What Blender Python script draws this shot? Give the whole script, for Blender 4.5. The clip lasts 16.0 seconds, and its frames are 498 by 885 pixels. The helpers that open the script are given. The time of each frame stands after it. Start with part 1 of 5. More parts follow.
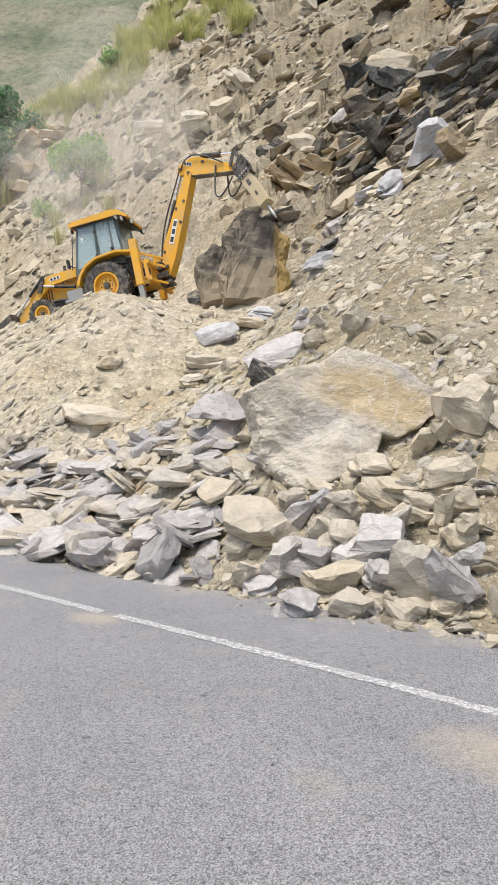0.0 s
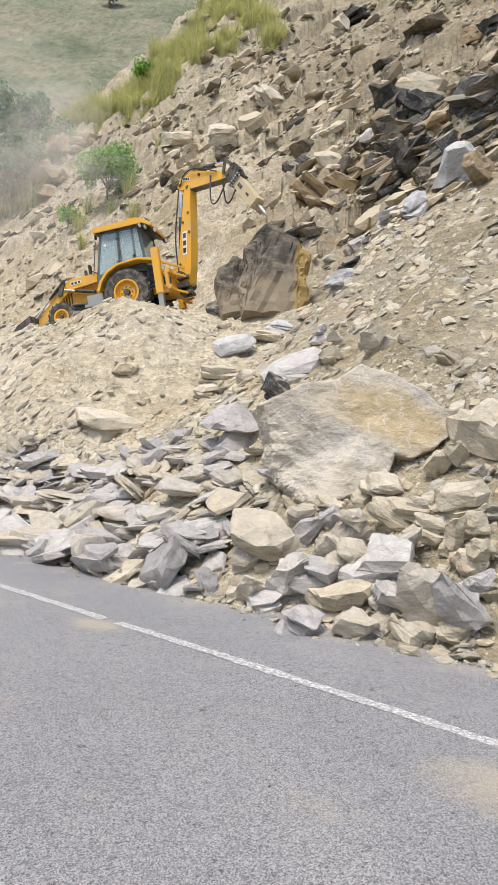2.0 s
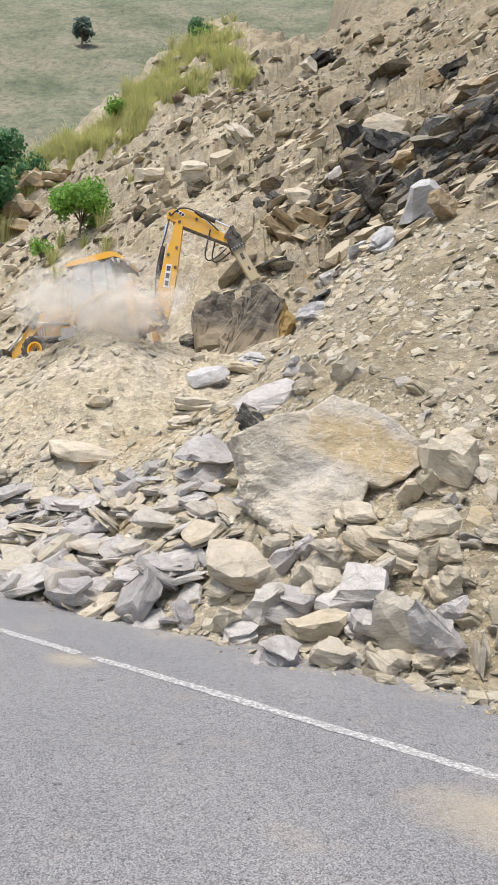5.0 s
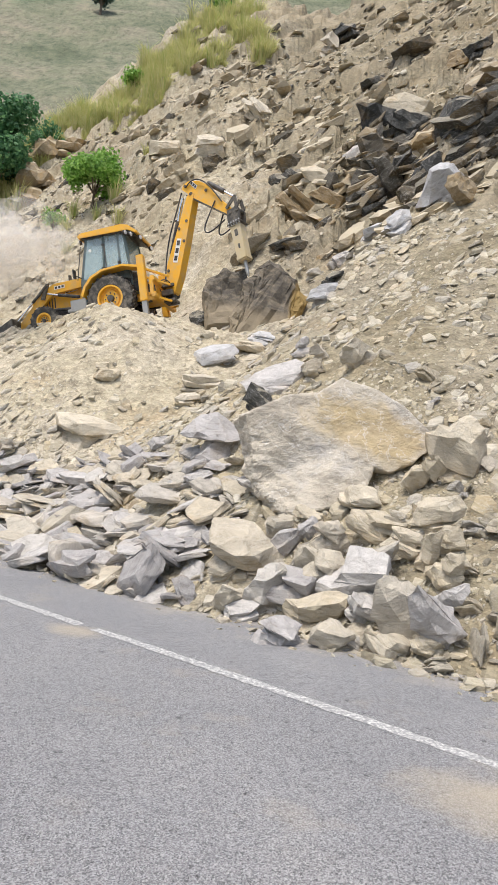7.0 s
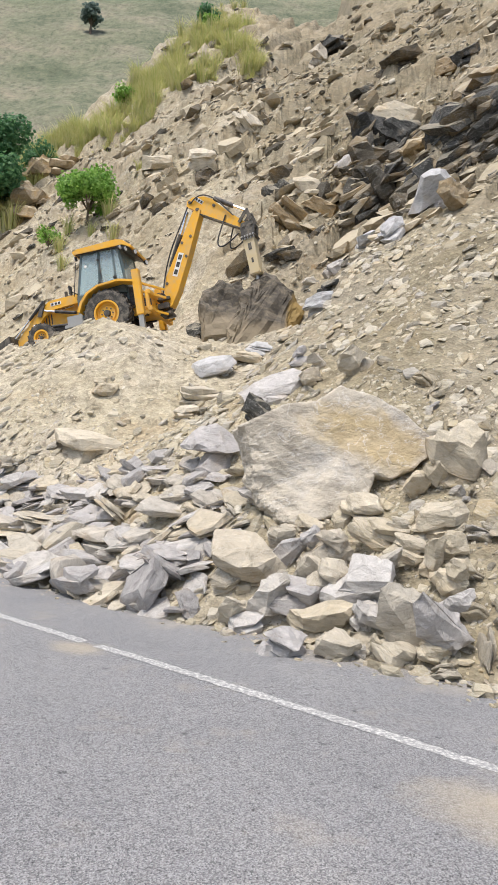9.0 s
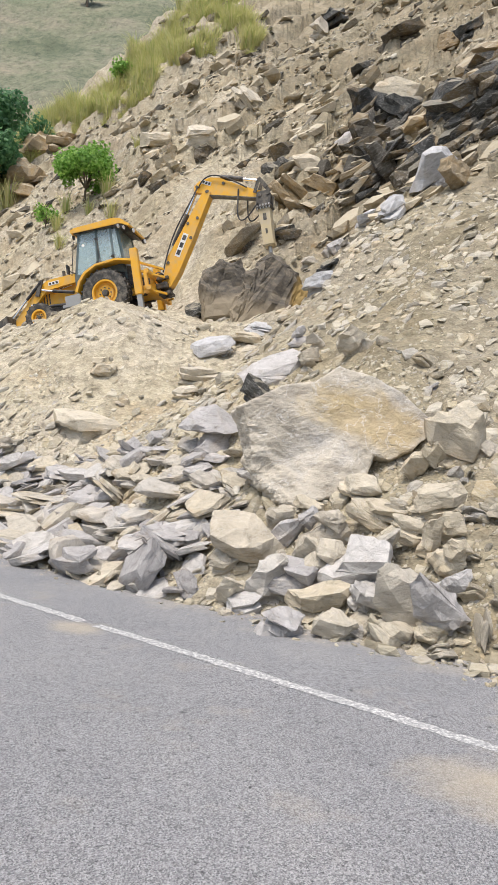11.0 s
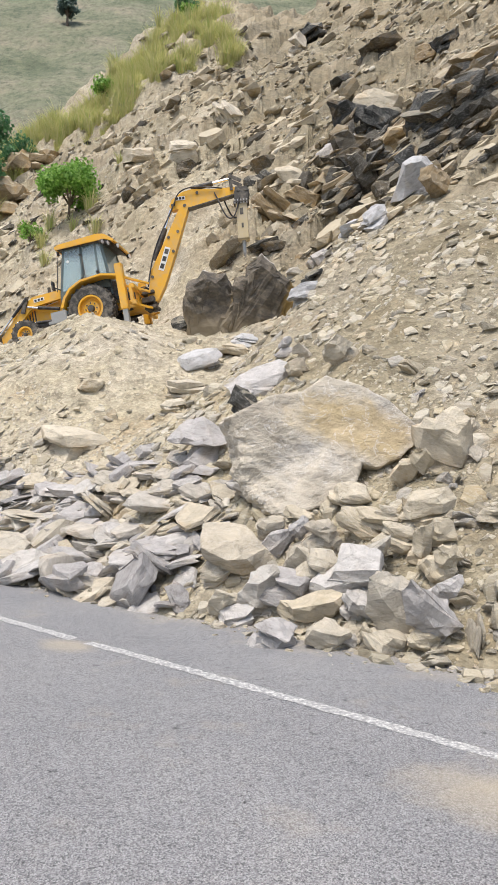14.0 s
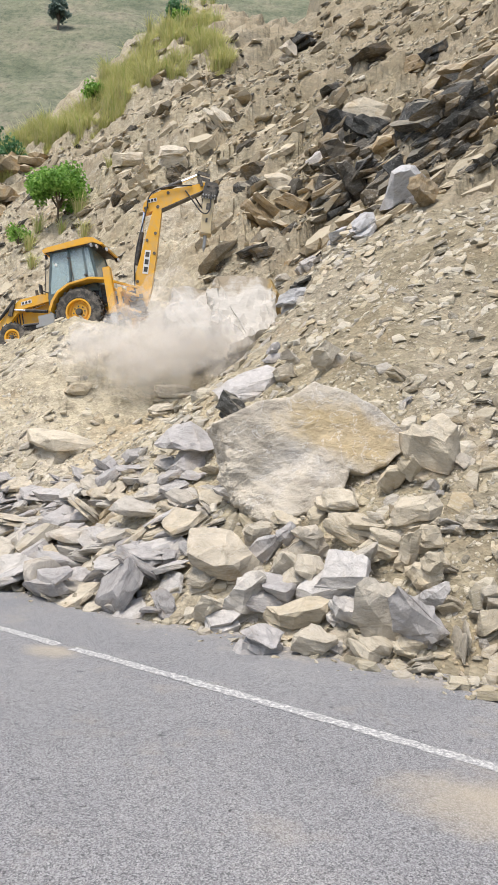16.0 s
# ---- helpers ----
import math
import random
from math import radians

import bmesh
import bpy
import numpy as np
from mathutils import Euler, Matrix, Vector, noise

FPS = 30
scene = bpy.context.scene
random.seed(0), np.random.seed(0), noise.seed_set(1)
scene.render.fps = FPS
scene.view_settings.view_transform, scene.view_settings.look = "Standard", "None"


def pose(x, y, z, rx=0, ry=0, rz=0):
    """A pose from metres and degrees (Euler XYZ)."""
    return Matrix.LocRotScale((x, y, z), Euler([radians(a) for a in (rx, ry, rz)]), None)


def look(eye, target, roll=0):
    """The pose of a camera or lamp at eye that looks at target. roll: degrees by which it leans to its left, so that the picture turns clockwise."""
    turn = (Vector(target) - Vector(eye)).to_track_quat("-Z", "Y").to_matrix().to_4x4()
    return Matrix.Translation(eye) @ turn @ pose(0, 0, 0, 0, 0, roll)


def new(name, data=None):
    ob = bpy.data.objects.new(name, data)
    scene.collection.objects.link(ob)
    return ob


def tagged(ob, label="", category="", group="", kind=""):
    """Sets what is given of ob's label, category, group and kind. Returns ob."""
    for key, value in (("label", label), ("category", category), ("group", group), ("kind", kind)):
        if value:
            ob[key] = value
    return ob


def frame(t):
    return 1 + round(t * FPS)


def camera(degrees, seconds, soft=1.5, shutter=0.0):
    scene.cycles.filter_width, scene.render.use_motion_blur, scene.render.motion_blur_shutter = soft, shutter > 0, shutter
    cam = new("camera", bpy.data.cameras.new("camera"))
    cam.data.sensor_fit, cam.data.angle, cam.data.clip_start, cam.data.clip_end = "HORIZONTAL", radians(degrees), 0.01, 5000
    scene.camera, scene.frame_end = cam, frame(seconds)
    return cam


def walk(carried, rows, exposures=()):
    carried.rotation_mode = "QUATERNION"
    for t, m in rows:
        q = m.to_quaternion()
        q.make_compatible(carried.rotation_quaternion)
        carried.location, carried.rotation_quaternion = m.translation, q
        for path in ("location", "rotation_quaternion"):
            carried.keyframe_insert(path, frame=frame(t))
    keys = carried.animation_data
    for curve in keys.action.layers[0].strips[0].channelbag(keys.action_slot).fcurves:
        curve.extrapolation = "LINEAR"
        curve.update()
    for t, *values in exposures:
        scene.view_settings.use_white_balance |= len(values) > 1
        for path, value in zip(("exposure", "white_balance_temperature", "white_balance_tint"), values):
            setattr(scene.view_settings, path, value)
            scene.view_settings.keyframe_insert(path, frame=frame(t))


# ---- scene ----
cam = camera(40.4, 16.0, soft=0.5)
PATH = [
    (0, (0.001, -0.073, 1.63), (0.002, 1.927, 1.627), 0.1),
    (0.5, (-0.006, -0.038, 1.616), (0.008, 1.961, 1.565), 0.1),
    (1, (-0.013, -0.06, 1.632), (-0.021, 1.94, 1.603), 1.2),
    (1.5, (-0.039, -0.03, 1.624), (-0.098, 1.969, 1.604), 3.5),
    (2, (-0.014, -0.029, 1.629), (-0.046, 1.971, 1.663), 3.1),
    (2.5, (-0.025, -0.04, 1.63), (-0.054, 1.96, 1.679), 3.4),
    (3, (-0.036, -0.049, 1.632), (-0.068, 1.949, 1.698), 3.4),
    (3.5, (-0.023, -0.06, 1.629), (-0.016, 1.938, 1.723), 2.7),
    (4, (-0.014, -0.072, 1.629), (0.008, 1.924, 1.759), 1.8),
    (6.5, (-0.046, -0.1, 1.629), (0.004, 1.897, 1.72), 4.3),
    (7, (-0.052, -0.085, 1.63), (-0.022, 1.914, 1.697), 4.7),
    (7.5, (-0.041, -0.071, 1.624), (-0.036, 1.928, 1.688), 4.2),
    (8, (-0.044, -0.042, 1.621), (-0.03, 1.957, 1.679), 3.6),
    (8.5, (-0.026, -0.041, 1.626), (-0.007, 1.958, 1.706), 2.8),
    (9, (-0.033, -0.056, 1.63), (-0.008, 1.941, 1.728), 3.0),
    (9.5, (-0.038, -0.061, 1.63), (-0.002, 1.936, 1.721), 2.9),
    (12, (-0.01, -0.017, 1.637), (0.015, 1.982, 1.66), 3.1),
    (12.5, (-0.002, -0.006, 1.629), (0.026, 1.993, 1.678), 2.1),
    (13, (0.011, -0.02, 1.634), (0.065, 1.978, 1.709), 1.4),
    (13.5, (-0.012, -0.034, 1.635), (0.036, 1.964, 1.699), 1.9),
    (14, (0.003, -0.038, 1.634), (0.06, 1.959, 1.71), 1.5),
    (14.5, (0.006, -0.045, 1.639), (0.065, 1.952, 1.741), 1.0),
    (15, (0.006, -0.032, 1.636), (0.081, 1.964, 1.732), 1.0),
    (15.5, (0.003, -0.024, 1.64), (0.096, 1.971, 1.732), 1.4),
    (16, (-0.006, -0.019, 1.63), (0.089, 1.977, 1.724), 2.0),
]
walk(cam, [(t, look(eye, target, roll)) for t, eye, target, roll in PATH])

# ---- light ----
world = bpy.data.worlds.new("sky")
scene.world = world
world.use_nodes = True
wn = world.node_tree
sky = wn.nodes.new("ShaderNodeTexSky")
sky.sky_type = "NISHITA"
sky.sun_disc = False
SUN_EL, SUN_AZ = 68.0, 215.0          # degrees; azimuth clockwise from +y
sky.sun_elevation, sky.sun_rotation = radians(SUN_EL), radians(SUN_AZ)
sky.air_density, sky.dust_density = 1.2, 4.0
bg = wn.nodes["Background"]
wn.links.new(sky.outputs[0], bg.inputs[0])
bg.inputs[1].default_value = 0.15
sun = new("sun", bpy.data.lights.new("sun", "SUN"))
sun.data.energy, sun.data.angle, sun.data.color = 2.2, radians(12), (1.0, 0.95, 0.87)
az, el = radians(SUN_AZ), radians(SUN_EL)
sun.matrix_world = look((math.sin(az) * math.cos(el) * 50, math.cos(az) * math.cos(el) * 50, math.sin(el) * 50), (0, 0, 0))
scene.view_settings.exposure = 0.37


# ---- materials ----
NX, NY = 0.636, 0.772                    # into the hill, across the road


def nodes_of(name):
    m = bpy.data.materials.new(name)
    m.use_nodes = True
    nt = m.node_tree
    return m, nt, nt.nodes["Principled BSDF"]


def add(nt, kind, **inputs):
    n = nt.nodes.new("ShaderNode" + kind)
    for k, val in inputs.items():
        n.inputs[k.replace("_", " ")].default_value = val
    return n


def ramp(nt, fac, stops):
    r = nt.nodes.new("ShaderNodeValToRGB")
    while len(r.color_ramp.elements) < len(stops):
        r.color_ramp.elements.new(0.5)
    for e, (p, c) in zip(r.color_ramp.elements, stops):
        e.position, e.color = p, (*c, 1) if len(c) == 3 else c
    nt.links.new(fac, r.inputs[0])
    return r.outputs[0]


def mix(nt, fac, a, b, mode="MIX"):
    n = nt.nodes.new("ShaderNodeMix")
    n.data_type, n.blend_type = "RGBA", mode
    for sock, val in ((n.inputs[0], fac), (n.inputs[6], a), (n.inputs[7], b)):
        if isinstance(val, (int, float)):
            sock.default_value = val
        elif isinstance(val, tuple):
            sock.default_value = (*val, 1)
        else:
            nt.links.new(val, sock)
    return n.outputs[2]


def coords(nt, scale=(1, 1, 1), rot=(0, 0, 0), which="Object"):
    tc = nt.nodes.new("ShaderNodeTexCoord")
    mp = nt.nodes.new("ShaderNodeMapping")
    mp.inputs["Scale"].default_value = scale
    mp.inputs["Rotation"].default_value = [radians(a) for a in rot]
    nt.links.new(tc.outputs[which], mp.inputs[0])
    return mp.outputs[0]


def noise_tex(nt, co, scale, detail=6.0, rough=0.6, dist=0.0):
    n = add(nt, "TexNoise", Scale=scale, Detail=detail, Roughness=rough, Distortion=dist)
    nt.links.new(co, n.inputs["Vector"])
    return n.outputs["Fac"]


def bump(nt, bsdf, height, strength=0.5, distance=0.02):
    b = add(nt, "Bump", Strength=strength, Distance=distance)
    nt.links.new(height, b.inputs["Height"])
    nt.links.new(b.outputs[0], bsdf.inputs["Normal"])


def asphalt_material():
    m, nt, b = nodes_of("asphalt")
    co = coords(nt)
    big = noise_tex(nt, co, 0.5, 5, 0.6)
    col = ramp(nt, big, [(0.3, (0.20, 0.203, 0.213)), (0.55, (0.23, 0.232, 0.24)), (0.75, (0.262, 0.26, 0.26))])
    vor = add(nt, "TexVoronoi", Scale=165.0)
    nt.links.new(co, vor.inputs["Vector"])
    chips = ramp(nt, vor.outputs["Color"], [(0.12, (0.42, 0.42, 0.43)), (0.45, (0.92, 0.92, 0.92)), (0.92, (1.72, 1.7, 1.67))])
    col = mix(nt, 1.0, col, chips, "MULTIPLY")
    pits = ramp(nt, noise_tex(nt, co, 13, 3, 0.7), [(0.30, (0.25, 0.25, 0.27)), (0.38, (1, 1, 1))])
    col = mix(nt, 0.8, col, pits, "MULTIPLY")
    specks = ramp(nt, noise_tex(nt, co, 46, 2, 0.6), [(0.30, (0.3, 0.3, 0.32)), (0.40, (1, 1, 1))])
    col = mix(nt, 0.85, col, specks, "MULTIPLY")
    # pale earth dust spread from the slide
    dust = ramp(nt, noise_tex(nt, co, 0.9, 7, 0.65), [(0.55, (0, 0, 0)), (0.72, (1, 1, 1))])
    col = mix(nt, mix(nt, 0.5, (0, 0, 0), dust), col, (0.40, 0.35, 0.28))
    # dirt carried out along the foot of the slide
    sep = nt.nodes.new("ShaderNodeSeparateXYZ")
    nt.links.new(coords(nt, (1, 1, 1), (0, 0, math.degrees(math.atan2(NX, NY)))), sep.inputs[0])
    span = nt.nodes.new("ShaderNodeMapRange")
    span.inputs[1].default_value, span.inputs[2].default_value, span.inputs[3].default_value, span.inputs[4].default_value = 3.9, 6.2, 0.0, 0.62
    nt.links.new(sep.outputs["Y"], span.inputs[0])
    strip = mix(nt, 0.5, span.outputs[0], noise_tex(nt, co, 1.7, 7, 0.7))
    col = mix(nt, ramp(nt, strip, [(0.40, (0, 0, 0)), (0.62, (0.75, 0.75, 0.75))]), col, (0.42, 0.37, 0.30))
    # two spills of tan earth
    for x, y, w in ((1.5, 3.35, 0.8), (-1.42, 6.15, 0.4)):
        mp = nt.nodes.new("ShaderNodeMapping")
        mp.vector_type = "TEXTURE"
        mp.inputs["Location"].default_value = (x, y, 0)
        mp.inputs["Rotation"].default_value = (0, 0, radians(-30))
        mp.inputs["Scale"].default_value = (w, w * 0.6, 1)
        nt.links.new(nt.nodes.new("ShaderNodeTexCoord").outputs["Object"], mp.inputs[0])
        gr = nt.nodes.new("ShaderNodeTexGradient")
        gr.gradient_type = "SPHERICAL"
        nt.links.new(mp.outputs[0], gr.inputs[0])
        spill = ramp(nt, mix(nt, 0.45, gr.outputs["Color"], noise_tex(nt, co, 5.0, 7, 0.7)), [(0.28, (0, 0, 0)), (0.56, (0.42, 0.42, 0.42))])
        col = mix(nt, spill, col, (0.46, 0.39, 0.28))
    nt.links.new(col, b.inputs["Base Color"])
    b.inputs["Roughness"].default_value = 0.82
    bump(nt, b, vor.outputs["Distance"], 0.55, 0.006)
    return m


def earth_material():
    """Crushed schist and pale clay, tan in places, with darker rock higher up by the relief."""
    m, nt, b = nodes_of("earth")
    co = coords(nt)
    n1 = noise_tex(nt, co, 0.22, 6, 0.62, 0.4)
    col = ramp(nt, n1, [(0.30, (0.33, 0.285, 0.19)), (0.47, (0.44, 0.395, 0.295)), (0.62, (0.485, 0.44, 0.355)), (0.75, (0.42, 0.385, 0.315))])
    n2 = noise_tex(nt, co, 2.6, 8, 0.72, 0.6)
    # low n2, also low in the bump, is darkened as shade in crevices
    col = mix(nt, 0.85, col, ramp(nt, n2, [(0.32, (0.45, 0.43, 0.40)), (0.47, (0.96, 0.955, 0.94)), (0.66, (1.14, 1.13, 1.10))]), "MULTIPLY")
    och = ramp(nt, noise_tex(nt, co, 0.6, 4, 0.6), [(0.56, (0, 0, 0)), (0.70, (1, 1, 1))])
    col = mix(nt, mix(nt, 0.3, (0, 0, 0), och), col, (0.34, 0.22, 0.095))
    vor = add(nt, "TexVoronoi", Scale=7.0)
    vor.feature = "F1"
    nt.links.new(coords(nt, (1, 1, 1.2), (20, 35, 0)), vor.inputs["Vector"])
    col = mix(nt, 0.6, col, ramp(nt, vor.outputs["Color"], [(0.1, (0.62, 0.6, 0.58)), (0.9, (1.25, 1.25, 1.25))]), "MULTIPLY")
    chip = add(nt, "TexVoronoi", Scale=26.0)
    nt.links.new(coords(nt, (1, 1, 1.6), (10, 25, 0)), chip.inputs["Vector"])
    col = mix(nt, 0.38, col, ramp(nt, chip.outputs["Color"], [(0.1, (0.5, 0.48, 0.44)), (0.5, (0.98, 0.98, 0.97)), (0.9, (1.4, 1.38, 1.34))]), "MULTIPLY")
    b.inputs["Roughness"].default_value = 0.93
    # pale clay on the mound, browner olive soil through the scree and the cut
    side = nt.nodes.new("ShaderNodeSeparateXYZ")
    nt.links.new(co, side.inputs[0])
    reach = nt.nodes.new("ShaderNodeMapRange")
    reach.inputs[1].default_value, reach.inputs[2].default_value = -1.0, 2.5
    nt.links.new(side.outputs["X"], reach.inputs[0])
    olive = ramp(nt, mix(nt, 0.5, reach.outputs[0], n1), [(0.3, (0, 0, 0)), (0.7, (1, 1, 1))])
    col = mix(nt, olive, col, mix(nt, 1.0, col, (0.64, 0.63, 0.595), "MULTIPLY"))
    # bedrock shows through in broad dark bands
    n3 = noise_tex(nt, coords(nt, (1, 1, 1.6), (0, 40, 0)), 0.33, 9, 0.74, 0.5)
    up = nt.nodes.new("ShaderNodeSeparateXYZ")
    nt.links.new(co, up.inputs[0])
    high = nt.nodes.new("ShaderNodeMapRange")
    high.inputs[1].default_value, high.inputs[2].default_value = 6.0, 10.0
    nt.links.new(up.outputs["Z"], high.inputs[0])
    rock = mix(nt, 1.0, high.outputs[0], ramp(nt, n3, [(0.45, (0, 0, 0)), (0.57, (0.75, 0.75, 0.75))]), "MULTIPLY")
    col = mix(nt, rock, col, mix(nt, n2, (0.10, 0.08, 0.05), (0.56, 0.47, 0.32)))
    nt.links.new(col, b.inputs["Base Color"])
    h = mix(nt, 0.14, mix(nt, 0.35, n2, vor.outputs["Distance"]), chip.outputs["Distance"])
    bump(nt, b, h, 1.0, 0.09)
    return m


def rock_material(name, tones, ochre=0.3, per="object", grain=5.0, stain=(0.40, 0.26, 0.10), dust=0.0):
    m, nt, b = nodes_of(name)
    co = coords(nt, (1, 1, 1))
    if per == "object":
        info = nt.nodes.new("ShaderNodeObjectInfo")
        rnd = info.outputs["Random"]
    else:
        info = nt.nodes.new("ShaderNodeNewGeometry")
        rnd = info.outputs["Random Per Island"]
    base = ramp(nt, rnd, [(i / (len(tones) - 1), c) for i, c in enumerate(tones)])
    lay = noise_tex(nt, coords(nt, (1, 1, 3.0), (18, 14, 0)), grain * 0.8, 10, 0.74, 0.6)
    col = mix(nt, 0.95, base, ramp(nt, lay, [(0.30, (0.50, 0.47, 0.43)), (0.44, (1.02, 1.01, 0.99)), (0.64, (1.36, 1.35, 1.33))]), "MULTIPLY")
    st = ramp(nt, noise_tex(nt, co, 1.4, 5, 0.6, 0.5), [(0.52, (0, 0, 0)), (0.66, (1, 1, 1))])
    col = mix(nt, mix(nt, ochre, (0, 0, 0), st), col, stain)
    veins = ramp(nt, noise_tex(nt, coords(nt, (1, 1, 3), (40, 0, 30)), 2.2, 9, 0.7, 1.5), [(0.49, (0, 0, 0)), (0.505, (1, 1, 1)), (0.52, (0, 0, 0))])
    col = mix(nt, mix(nt, 0.35, (0, 0, 0), veins), col, (0.72, 0.70, 0.67))
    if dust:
        # dust is the share of paler tan mixed into faces turned up
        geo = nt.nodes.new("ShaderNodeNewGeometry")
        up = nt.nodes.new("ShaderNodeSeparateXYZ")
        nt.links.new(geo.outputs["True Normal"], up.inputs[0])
        facing_up = mix(nt, 0.22, up.outputs["Z"], noise_tex(nt, co, 5.0, 6, 0.7))
        col = mix(nt, ramp(nt, facing_up, [(0.50, (0, 0, 0)), (0.66, (dust, dust, dust))]), col, (0.50, 0.445, 0.33))
    nt.links.new(col, b.inputs["Base Color"])
    b.inputs["Roughness"].default_value = 0.8
    fine = noise_tex(nt, co, grain * 5, 5, 0.7)
    bump(nt, b, mix(nt, 0.3, lay, fine), 1.0, 0.06)
    return m


def plain(name, color, rough=0.5, metal=0.0, wear=None, amount=0.35, scale=6.0, coat=0.0):
    m, nt, b = nodes_of(name)
    col = color
    if wear:
        co = coords(nt)
        f = ramp(nt, noise_tex(nt, co, scale, 7, 0.7, 0.4), [(0.45, (0, 0, 0)), (0.72, (1, 1, 1))])
        c = mix(nt, mix(nt, amount, (0, 0, 0), f), color, wear)
        nt.links.new(c, b.inputs["Base Color"])
        r = ramp(nt, noise_tex(nt, co, scale * 2.3, 4, 0.6), [(0.3, (rough * 0.8,) * 3), (0.7, (min(1, rough * 1.35),) * 3)])
        nt.links.new(r, b.inputs["Roughness"])
    else:
        b.inputs["Base Color"].default_value = (*color, 1)
        b.inputs["Roughness"].default_value = rough
    b.inputs["Metallic"].default_value = metal
    b.inputs["Coat Weight"].default_value = coat
    return m


ASPHALT = asphalt_material()
EARTH = earth_material()
GREY_ROCK = rock_material("grey_schist", [(0.29, 0.28, 0.28), (0.40, 0.385, 0.38), (0.47, 0.455, 0.44), (0.42, 0.385, 0.32)], 0.2)
TAN_ROCK = rock_material("tan_schist", [(0.38, 0.345, 0.28), (0.50, 0.455, 0.37), (0.45, 0.395, 0.295), (0.43, 0.40, 0.36)], 0.35)
SCREE = rock_material("scree", [(0.18, 0.165, 0.13), (0.34, 0.305, 0.225), (0.46, 0.42, 0.33), (0.33, 0.31, 0.275), (0.38, 0.33, 0.225), (0.50, 0.47, 0.40)], 0.3, "island")
# dust: how much paler tan the faces turned up are than the sides
DARK_ROCK = rock_material("dark_schist", [(0.022, 0.024, 0.024), (0.04, 0.042, 0.040), (0.06, 0.054, 0.042), (0.085, 0.068, 0.042)], 0.25, dust=0.4)
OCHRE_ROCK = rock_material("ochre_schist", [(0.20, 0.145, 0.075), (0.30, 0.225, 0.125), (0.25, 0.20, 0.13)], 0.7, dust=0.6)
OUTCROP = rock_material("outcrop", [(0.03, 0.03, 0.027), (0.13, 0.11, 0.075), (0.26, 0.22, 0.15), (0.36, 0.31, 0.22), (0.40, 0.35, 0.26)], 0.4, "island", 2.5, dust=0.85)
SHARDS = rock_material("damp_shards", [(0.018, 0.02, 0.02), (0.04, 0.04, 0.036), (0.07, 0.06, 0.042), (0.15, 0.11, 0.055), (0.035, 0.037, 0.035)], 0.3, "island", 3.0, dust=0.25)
BLUE_SLAB = rock_material("blue_grey_slab", [(0.40, 0.405, 0.42), (0.46, 0.46, 0.47)], 0.2)


# ---- ground form ----


def lattice(ix, iy, seed):
    n = (ix.astype(np.int64) * 374761393 + iy.astype(np.int64) * 668265263 + seed * 982451653) & 0xFFFFFFFF
    n = ((n ^ (n >> 13)) * 1274126177) & 0xFFFFFFFF
    return ((n ^ (n >> 16)) & 0xFFFF) / 65535.0


def vnoise(x, y, seed=0):
    ix, iy = np.floor(x), np.floor(y)
    fx, fy = x - ix, y - iy
    fx, fy = fx * fx * (3 - 2 * fx), fy * fy * (3 - 2 * fy)
    a, b = lattice(ix, iy, seed), lattice(ix + 1, iy, seed)
    c, d = lattice(ix, iy + 1, seed), lattice(ix + 1, iy + 1, seed)
    return (a + (b - a) * fx) * (1 - fy) + (c + (d - c) * fx) * fy


def fbm(x, y, seed=0, octaves=4, gain=0.5):
    s, a, t = 0, 1.0, 0
    for k in range(octaves):
        s, t = s + a * vnoise(x * 2 ** k + 17.3 * k, y * 2 ** k - 9.1 * k, seed + k), t + a
        a *= gain
    return s / t


def ridged(x, y, seed=0, octaves=4):
    s, a, t = 0, 1.0, 0
    for k in range(octaves):
        s, t = s + a * (1 - np.abs(2 * vnoise(x * 2 ** k + 5.7 * k, y * 2 ** k + 3.3 * k, seed + k) - 1)), t + a
        a *= 0.5
    return s / t


def sstep(x, a, b):
    t = np.clip((x - a) / (b - a), 0, 1)
    return t * t * (3 - 2 * t)


